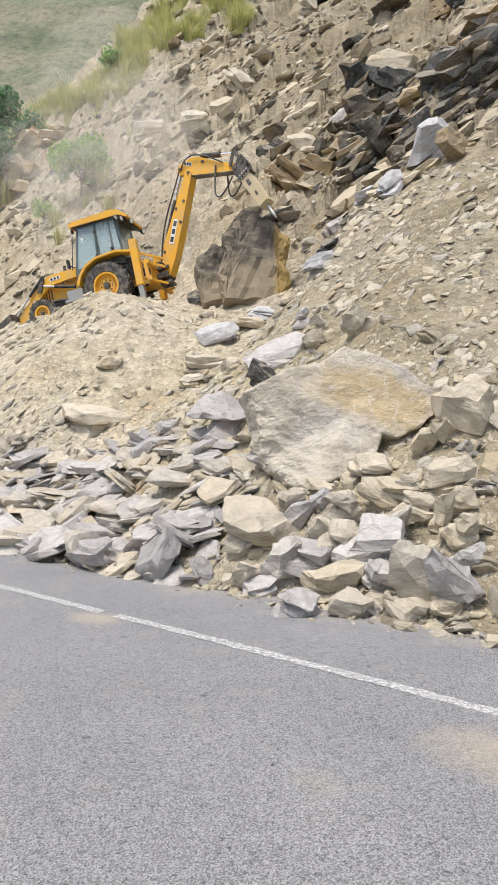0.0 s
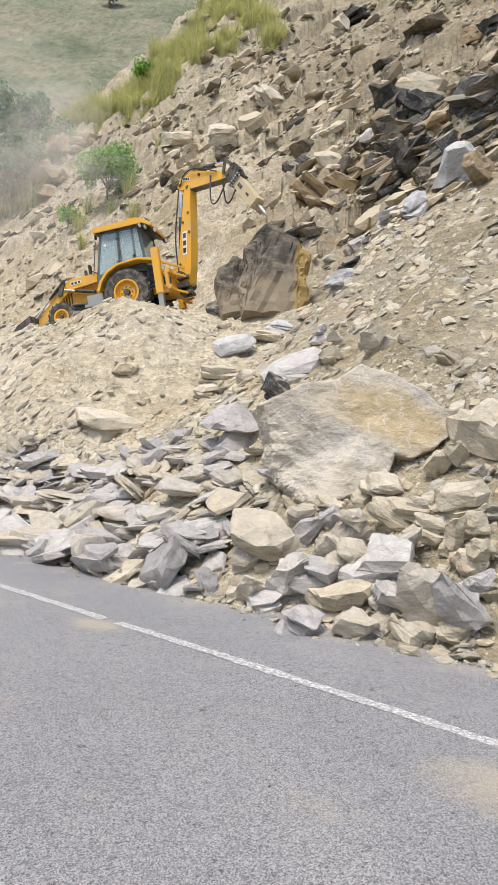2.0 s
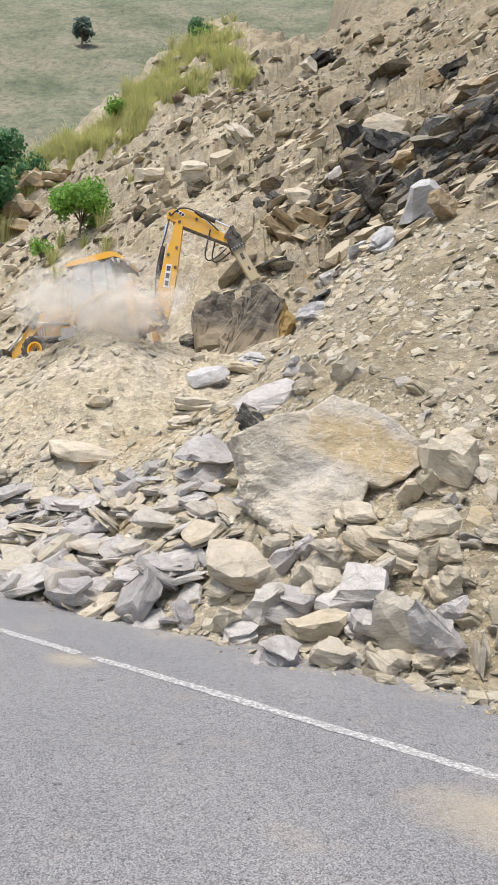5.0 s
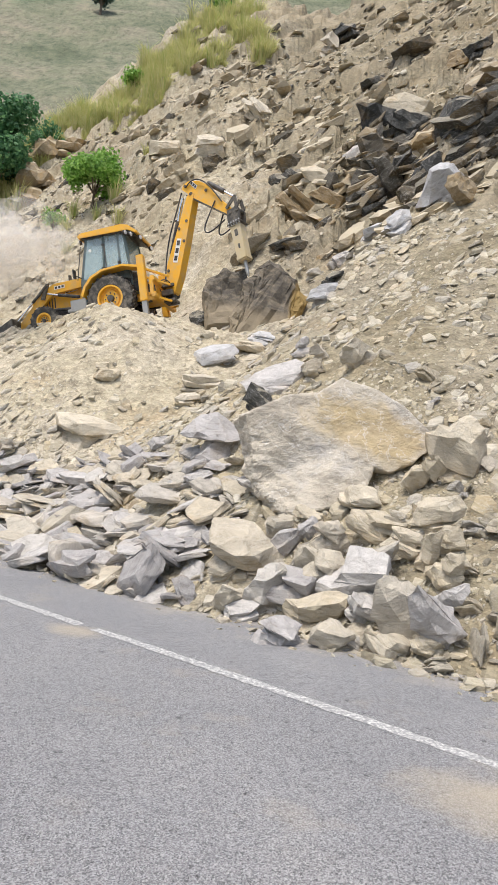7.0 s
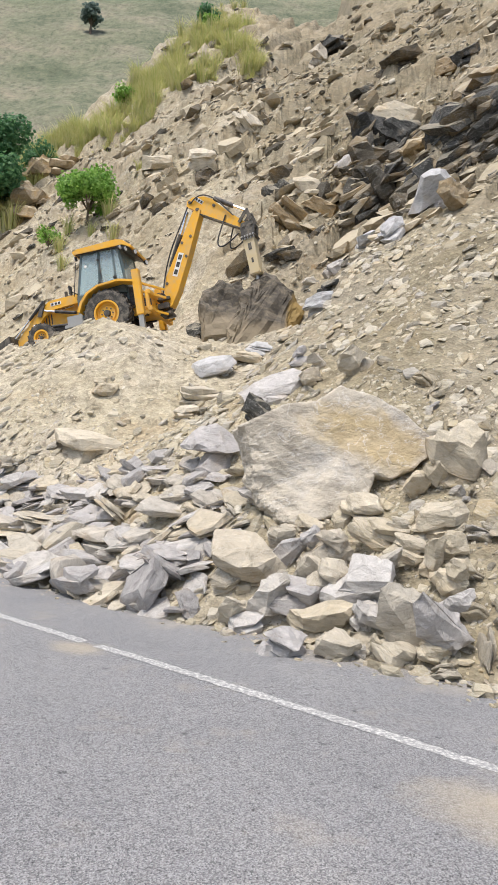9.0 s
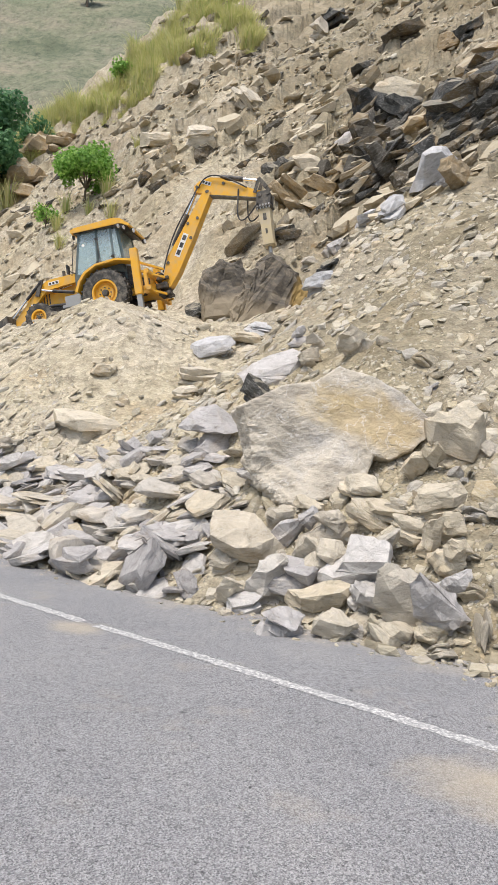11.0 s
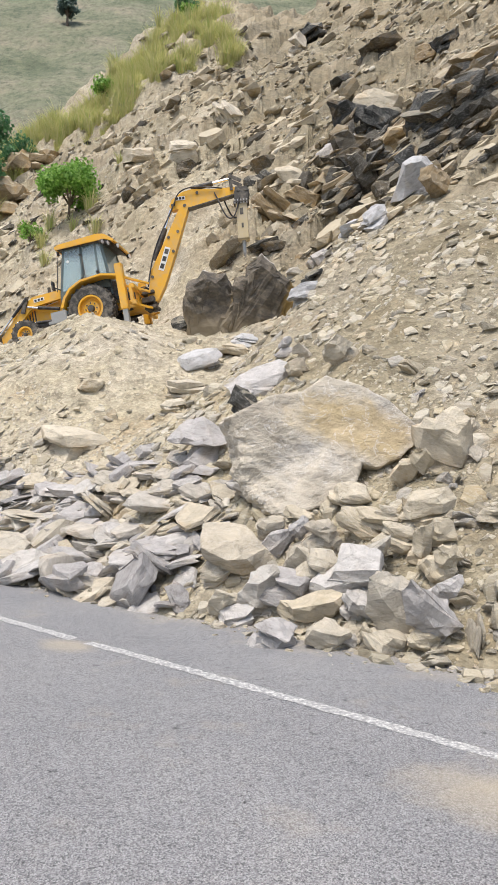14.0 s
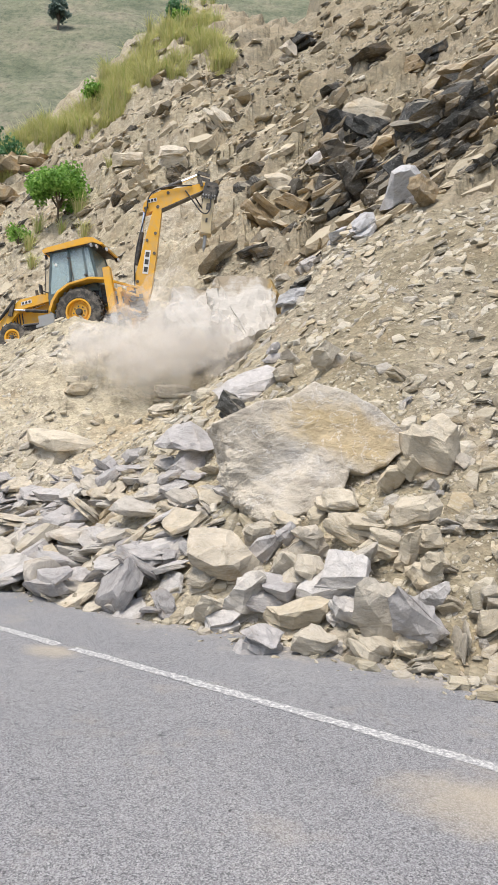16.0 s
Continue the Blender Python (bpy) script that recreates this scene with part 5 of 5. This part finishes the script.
stones("scree_stones", "loose angular tan and grey stones on the slide", SCREE, 32000, uv_area(-3, 22, 5.3, 15.5, clay_bare), 5, (0.03, 0.30, 2.6), (0.22, 0.6))
stones("gravel", "fine broken stone chips at the foot of the slide", SCREE, 12000, uv_area(-2, 14, 4.9, 9.5, lambda u, v: np.clip((v - 4.9) * 0.6, 0.03, 1)), 6, (0.02, 0.09, 1.5))
stones("slope_stones", "broken stones over the cut slope", SCREE, 13000, off_chute, 7, (0.08, 0.45, 2.4), (0.2, 0.5), 0.3, True)
stones("ledge_plates", "dark jagged ledges of schist", OUTCROP, 1700, lambda rng, n: (rng.uniform(2.6, 10.5, n), rng.uniform(16.5, 27.0, n)), 18, (0.14, 1.0, 1.5), (0.18, 0.45), 0.25, True)
def hollow(rng, n):
    """Round the broken heart of the outcrop."""
    c = np.array(((6.6, 18.9), (6.0, 19.6), (5.0, 22.3), (4.6, 25.2), (3.9, 23.6), (5.6, 26.0), (4.5, 22.0), (7.0, 19.2), (7.9, 21.8), (6.4, 18.5)))
    q = c[rng.randint(0, len(c), n)] + rng.normal(0, 0.55, (n, 2))
    return q[:, 0], q[:, 1]


stones("damp_shards", "near-black schist shards in the hollow", SHARDS, 450, hollow, 28, (0.3, 1.3, 1.2), (0.16, 0.5), 0.05, True)
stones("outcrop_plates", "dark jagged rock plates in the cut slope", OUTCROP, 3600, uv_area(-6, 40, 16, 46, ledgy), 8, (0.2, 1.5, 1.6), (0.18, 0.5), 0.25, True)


# ---- plants ----
def leaf_material(name, tones, rough=0.6):
    m, nt, b = nodes_of(name)
    info = nt.nodes.new("ShaderNodeNewGeometry")
    col = ramp(nt, info.outputs["Random Per Island"], [(i / (len(tones) - 1), c) for i, c in enumerate(tones)])
    nt.links.new(col, b.inputs["Base Color"])
    b.inputs["Roughness"].default_value = rough
    tr = nt.nodes.new("ShaderNodeBsdfTranslucent")
    nt.links.new(col, tr.inputs[0])
    ms = add(nt, "MixShader", Fac=0.45)
    nt.links.new(b.outputs[0], ms.inputs[1])
    nt.links.new(tr.outputs[0], ms.inputs[2])
    nt.links.new(ms.outputs[0], nt.nodes["Material Output"].inputs[0])
    return m


LEAF = leaf_material("shrub_leaf", [(0.12, 0.27, 0.04), (0.22, 0.42, 0.08), (0.34, 0.52, 0.13)])
TEAL_LEAF = leaf_material("tree_leaf", [(0.06, 0.16, 0.07), (0.10, 0.24, 0.11), (0.15, 0.30, 0.13)])
# far leaves: aerial haze is put into these lighter, greyer tones
HAZY_LEAF = leaf_material("far_leaf", [(0.14, 0.20, 0.18), (0.17, 0.23, 0.20), (0.20, 0.26, 0.22)])
GRASS = leaf_material("ridge_grass", [(0.40, 0.42, 0.12), (0.56, 0.54, 0.22), (0.64, 0.60, 0.33), (0.32, 0.42, 0.10)])
BARK = plain("bark", (0.16, 0.125, 0.09), 0.9, 0, (0.09, 0.07, 0.05), 0.6, 9)


def leaf_cloud(name, clumps, n, size, material, parent, rng, aspect=0.45):
    """Many small leaves round the given clumps (centre, radius)."""
    w = np.array([c[1] ** 2 for c in clumps])
    pick = rng.choice(len(clumps), n, p=w / w.sum())
    C = np.array([clumps[i][0] for i in pick])
    r = np.array([clumps[i][1] for i in pick])
    d = rng.normal(size=(n, 3))
    d /= np.linalg.norm(d, axis=1)[:, None]
    P = C + d * (r * rng.uniform(0.55, 1.08, n))[:, None]
    a = rng.normal(size=(n, 3))
    a[:, 2] *= 0.6
    a /= np.linalg.norm(a, axis=1)[:, None]
    b = np.cross(a, d + 0.4 * rng.normal(size=(n, 3)))
    b /= np.linalg.norm(b, axis=1)[:, None]
    nrm = np.cross(a, b)
    L = (size * rng.uniform(0.6, 1.3, n))[:, None]
    V = np.stack([P, P + a * L * 0.5 + b * L * aspect + nrm * L * 0.08, P + a * L, P + a * L * 0.5 - b * L * aspect + nrm * L * 0.08], 1).reshape(-1, 3)
    F = np.arange(4 * n).reshape(n, 4)
    me = mesh_from(name, V, F.tolist(), material)
    ob = new(name, me)
    ob.parent = parent
    return ob


def build_bush(x, y, height, spread, leaves, size, material, label, seed, trunk=0.06, name="shrub", z=None):
    rng = np.random.RandomState(seed)
    root = new(name)
    root.matrix_basis = pose(x, y, (float(hill(x, y)) if z is None else z) - 0.15)
    tagged(root, label, "tree" if name == "tree" else "shrub")
    clumps = []
    bm = bmesh.new()
    fork = Vector((0.05, 0, height * 0.28))
    rod(bm, (0, 0, -0.3), fork, trunk * 1.3, 8, trunk)
    for k in range(13):
        a = k * 2.4 + rng.uniform(-0.4, 0.4)
        e = rng.uniform(0.25, 1.0)
        tip = Vector((math.cos(a) * spread * (1.05 - 0.6 * e) * rng.uniform(0.5, 1), math.sin(a) * spread * (1.05 - 0.6 * e) * rng.uniform(0.5, 1), height * (0.34 + 0.62 * e)))
        mid = fork.lerp(tip, 0.5) + Vector((0, 0, 0.08 * height))
        rod(bm, fork, mid, trunk * 0.7, 6, trunk * 0.45)
        rod(bm, mid, tip, trunk * 0.45, 6, trunk * 0.15)
        clumps.append((tuple(tip), spread * rng.uniform(0.26, 0.42)))
        clumps.append((tuple(mid + Vector(rng.normal(size=3) * spread * 0.2)), spread * rng.uniform(0.18, 0.32)))
    part("trunk", bm, BARK, root, "thin branching trunk")
    leaf_cloud("crown", clumps, leaves, size, material, root, rng)
    return root


def grass_mesh(name, spots, blades, material, rng):
    """Arching blades in tufts; spots are rows of x, y, z, height."""
    n = len(spots) * blades
    S = np.repeat(np.asarray(spots, float), blades, 0)
    h = S[:, 3] * rng.uniform(0.55, 1.1, n)
    ang = rng.uniform(0, 6.283, n)
    out = rng.uniform(0.1, 0.75, n) * h
    D = np.stack([np.cos(ang), np.sin(ang), 0 * ang], -1)
    W = np.stack([-np.sin(ang), np.cos(ang), 0 * ang], -1) * (0.006 + 0.007 * h)[:, None]
    base = S[:, :3] + D * (rng.uniform(0, 0.22, n) * S[:, 3])[:, None]
    midp = base + D * (out * 0.35)[:, None] + np.stack([0 * h, 0 * h, h * 0.62], -1)
    tip = base + D * out[:, None] + np.stack([0 * h, 0 * h, h * rng.uniform(0.75, 1.0, n)], -1)
    V = np.stack([base - W, base + W, midp + W, midp - W, tip], 1).reshape(-1, 3)
    i = np.arange(n)[:, None] * 5
    F = np.concatenate([i + [0, 1, 2, 3]]).tolist() + (i + [3, 2, 4]).tolist()
    return mesh_from(name, V, F, material)


def build_plants():
    build_bush(-8.72, 34.98, 3.37, 1.78, 5200, 0.17, LEAF, "bright green leafy shrub on the slope above the machine", 3)
    build_bush(-10.67, 34.95, 1.2, 0.8, 500, 0.15, LEAF, "small green sprig growing from the clay bank", 4, 0.03)
    build_bush(-17.6, 44.5, 8.0, 3.0, 9000, 0.28, TEAL_LEAF, "tall dark green tree at the foot of the ridge", 5, 0.16, "tree")
    build_bush(-20.6, 45.0, 8.0, 3.0, 6000, 0.30, TEAL_LEAF, "tall dark green tree at the foot of the ridge", 6, 0.16, "tree")
    for i, (x, y, h) in enumerate(((-15.8, 48.5, 2.6), (-10.4, 51.5, 2.0), (-4.6, 54.0, 2.2), (-4.2, 53.0, 1.6))):
        build_bush(x, y, h, h * 0.55, 1500, 0.22, LEAF if i % 2 else TEAL_LEAF, "green bush among the ridge grass", 20 + i, 0.06)
    rng = np.random.RandomState(9)
    spots = []
    for _ in range(5200):
        x, y = rng.uniform(-20, 0), rng.uniform(44, 60)
        crest = 49.5 - 0.2 * abs(x + 9)
        p = math.exp(-((y - crest) / 5.0) ** 2) * 1.5 * float(sstep(vnoise(np.array(x * 0.5), np.array(y * 0.4), 71), 0.30, 0.70))
        if x > -3:
            p *= 0.8
        if rng.rand() < p:
            spots.append((x, y, float(hill(x, y)) - 0.1, 0.35 + 1.35 * rng.rand() ** 2))
    for x, y, h in ((-7.5, 34.4, 1.1), (-9.7, 35.3, 1.2), (-8.2, 34.1, 0.9), (-15.6, 43.4, 2.2), (-16.0, 43.6, 2.0), (-9.4, 33.4, 1.0), (-6.9, 33.0, 1.1), (-7.4, 34.2, 1.2), (-9.8, 34.2, 1.2), (-12.0, 38.0, 1.0), (-6.2, 35.5, 0.8)):
        spots.append((x, y, float(hill(x, y)) - 0.1, h))
    tagged(new("ridge_grass", grass_mesh("ridge_grass", spots, 80, GRASS, rng)), "tall yellow-green grass tufts along the ridge", "grass", kind="stuff")
    # far scrub
    for i, (x, y, h) in enumerate(((-47, 180, 8),)):
        z = 1.02 * (y - 62) + 7 * (float(ridged(np.array(x * 0.018), np.array(y * 0.012), 61, 4)) - 0.6)
        build_bush(x, y, h, h * 0.33, 900, 0.9, HAZY_LEAF, "dark conifer on the far mountainside", 40 + i, 0.3, "tree", z)


build_plants()


# ---- dust ----
scene.cycles.transparent_max_bounces = 160


def dust_material(name, density):
    m, nt, b = nodes_of(name)
    nt.nodes.remove(b)
    dif = nt.nodes.new("ShaderNodeBsdfDiffuse")
    dif.inputs[0].default_value = (0.95, 0.92, 0.87, 1)
    tl = nt.nodes.new("ShaderNodeBsdfTranslucent")
    tl.inputs[0].default_value = (0.95, 0.92, 0.87, 1)
    body = add(nt, "MixShader", Fac=0.5)
    nt.links.new(dif.outputs[0], body.inputs[1])
    nt.links.new(tl.outputs[0], body.inputs[2])
    clear = nt.nodes.new("ShaderNodeBsdfTransparent")
    fac = ramp(nt, noise_tex(nt, coords(nt), 1.3, 4, 0.6), [(0.3, (density * 0.25,) * 3), (0.7, (density,) * 3)])
    ms = nt.nodes.new("ShaderNodeMixShader")
    nt.links.new(fac, ms.inputs[0])
    nt.links.new(clear.outputs[0], ms.inputs[1])
    nt.links.new(body.outputs[0], ms.inputs[2])
    nt.links.new(ms.outputs[0], nt.nodes["Material Output"].inputs[0])
    return m


def dust_cloud(label, size, puffs, density, seed):
    """Rolling dust: many thin overlapping lumps, dense in the middle and sparse at the rim."""
    rng = random.Random(seed)
    bm = bmesh.new()
    for k in range(puffs):
        r = rng.random() ** 0.55
        a, e = rng.uniform(0, 6.283), rng.uniform(-1, 1)
        c = Vector((math.cos(a) * size[0] * r, math.sin(a) * size[1] * r, e * size[2] * (1 - 0.55 * r)))
        rad = (0.75 - 0.5 * r) * size[2] * rng.uniform(0.6, 1.2)
        g = bmesh.ops.create_icosphere(bm, subdivisions=3, radius=rad)["verts"]
        off = Vector((seed * 9.1 + k * 2.3, 0, 0))
        for v in g:
            v.co = v.co * (1 + 0.45 * noise.fractal(v.co / rad * 1.4 + off, 0.8, 2.0, 3)) + c
    me = bpy.data.meshes.new("dust_cloud")
    bm.to_mesh(me)
    bm.free()
    me.materials.append(dust_material("dust", density))
    me.polygons.foreach_set("use_smooth", [True] * len(me.polygons))
    return tagged(new("dust_cloud", me), label, "dust", kind="stuff")


DUST_OLD = dust_cloud("thin pale dust hanging over the slope", (4.2, 2.4, 3.4), 50, 0.03, 1)
DUST_FALL = dust_cloud("pale dust cloud rolling from the fallen rock", (2.5, 1.3, 1.05), 100, 0.12, 2)
DUST_TOPPLE = dust_cloud("pale dust cloud from the toppled block", (2.1, 1.2, 1.1), 120, 0.11, 3)


# ---- motion ----
# seconds, then degrees: slew of the working plane, boom, dipper and breaker above the level
ARM = [
    (0, -32.5, 73.3, -6.8, -53.5),
    (0.5, -33.4, 77.6, -5.3, -51.2),
    (1, -37.6, 82.7, -3.4, -50.8),
    (1.5, -39.4, 88, -0.6, -48.5),
    (2, -39.4, 93, 0.7, -46.9),
    (2.5, -34.7, 91.6, 1.3, -33.5),
    (3, -15.2, 88, 4.9, -20.5),
    (3.5, -13.9, 83, -3.9, -29.5),
    (4, -0.3, 80.5, -0.9, -41.2),
    (4.2, 7.6, 82.9, -4.5, -45.8),
    (6.3, -23.8, 80.9, -24.2, -66.8),
    (6.5, -26.7, 81.1, -22.6, -68.2),
    (7, -32.3, 80.9, -26.8, -71),
    (7.5, -30.4, 76, -26.7, -75.8),
    (8, -26.8, 75.7, -24.8, -76.1),
    (8.5, -24.5, 74, -23.7, -78.1),
    (9, -22.7, 73.5, -22, -75.1),
    (9.5, -20.8, 72.4, -20.7, -77.2),
    (12, -18, 64.5, 0, -79.5),
    (12.5, -18, 64.3, 0, -80),
    (13, -15, 64, 1.5, -77),
    (13.5, -10, 65.2, 6, -84.5),
    (14, -5, 72.5, 17.5, -84),
    (14.5, -7.4, 76.9, 27.1, -77.2),
    (15, -3.2, 79.7, 29.6, -91.6),
    (15.5, 0.8, 80.8, 30.8, -93.5),
    (16, -0.3, 82.6, 27.3, -93.7),
]
BOOM_LEN, DIP_LEN = 2.95, 1.65


def arm_pose(at, slew, tilt):
    g = Vector((math.cos(slew), math.sin(slew), 0))
    ahead = g * math.cos(tilt) + Vector((0, 0, math.sin(tilt)))
    up = -g * math.sin(tilt) + Vector((0, 0, math.cos(tilt)))
    side = up.cross(ahead)
    m = Matrix((ahead, side, up)).transposed().to_4x4()
    m.translation = at
    return MACHINE.inverted() @ m, ahead


def motions():
    rows = ([], [], [])
    base = MACHINE @ BASE
    for t, *deg in ARM:
        slew, a, b, c = [radians(d) for d in deg]
        m, ahead = arm_pose(base, slew, a)
        rows[0].append((t, m))
        elbow = base + BOOM_LEN * ahead
        m, ahead = arm_pose(elbow, slew, b)
        rows[1].append((t, m))
        m, _ = arm_pose(elbow + DIP_LEN * ahead, slew, c)
        rows[2].append((t, m))
    for ob, r in zip((BOOM, DIPPER, BREAKER), rows):
        walk(ob, r)
    # the split blocks settle, then topple towards the road
    walk(SPLIT_MAIN, [(t, pose(x, y, z, rx, ry, rz)) for t, x, y, z, rx, ry, rz in (
        (0, 0.14, 18.93, 6.75, 0, 0, 0), (2.3, 0.14, 18.93, 6.75, 0, 0, 0), (2.6, 0.25, 18.95, 6.55, 0, 5, 0), (3.0, 0.45, 18.97, 6.12, 0, 9, 0),
        (3.3, 0.47, 18.97, 6.08, 0, 9, 0), (9.5, 0.50, 18.97, 6.02, 0, 10, 0), (11.8, 0.72, 18.97, 5.98, 3, 12, 0), (13.5, 0.78, 18.97, 5.98, 4, 12, 0),
        (14.0, 0.76, 18.6, 6.0, 28, 12, 0), (14.3, 0.74, 18.15, 6.05, 66, 10, 0), (14.5, 0.72, 17.85, 6.0, 94, 8, 0), (14.8, 0.62, 17.5, 5.8, 124, 5, 0), (15.1, 0.55, 17.3, 5.62, 146, 3, 0), (16, 0.55, 17.25, 5.6, 149, 3, 0))])
    walk(SPLIT_SIDE, [(t, pose(x, y, z, rx, ry, rz)) for t, x, y, z, rx, ry, rz in (
        (0, -0.62, 19.25, 6.35, 0, -6, 0), (2.3, -0.62, 19.25, 6.35, 0, -6, 0), (2.9, -0.52, 19.25, 6.28, 0, -2, 0), (9.5, -0.52, 19.25, 6.28, 0, -2, 0), (11.8, -0.46, 19.25, 6.28, 3, -2, 0),
        (13.5, -0.46, 19.25, 6.28, 4, -2, 0), (14.0, -0.48, 18.75, 6.1, 28, -2, 0), (14.3, -0.52, 18.25, 6.08, 66, 0, 0), (14.5, -0.54, 17.9, 6.0, 94, 2, 0), (14.8, -0.58, 17.55, 5.8, 124, 4, 0), (15.1, -0.60, 17.35, 5.6, 146, 4, 0), (16, -0.60, 17.3, 5.58, 149, 4, 0))])
    # dust drifts off with the wind: over the shrub at first, then from each fall of rock
    walk(DUST_OLD, [(t, pose(x, y, z)) for t, x, y, z in ((0, -4.9, 25.0, 11.8), (1.5, -7.6, 26.0, 12.2), (2.5, -12.0, 27.0, 12.4), (3.2, -15.5, 27.5, 12.5), (4.2, -18, 28, 12.6), (9, -26, 32, 15), (16, -34, 40, 20))])
    walk(DUST_FALL, [(t, pose(x, y, z)) for t, x, y, z in ((0, -0.4, 19.5, 1.6), (2.0, -0.4, 19.3, 2.4), (2.5, -0.4, 18.7, 4.7), (3.0, -0.5, 18.2, 6.1), (3.5, -0.95, 17.8, 6.3), (4.2, -1.4, 17.8, 6.1), (5.2, -4.4, 18.4, 6.4), (6.3, -7.0, 19.6, 7.1), (7.0, -7.6, 19.8, 7.5), (8.0, -10.0, 21.0, 8.4), (10, -16, 28, 11.0), (16, -36, 36, 16))])
    walk(DUST_TOPPLE, [(t, pose(x, y, z)) for t, x, y, z in ((0, -0.2, 18.5, 0.4), (14.2, -0.2, 18.3, 1.6), (14.5, -0.15, 17.7, 3.4), (14.8, -0.45, 16.9, 4.6), (15.0, -0.65, 16.6, 4.75), (15.5, -1.15, 16.2, 4.6), (16, -1.45, 15.9, 4.45))])


motions()
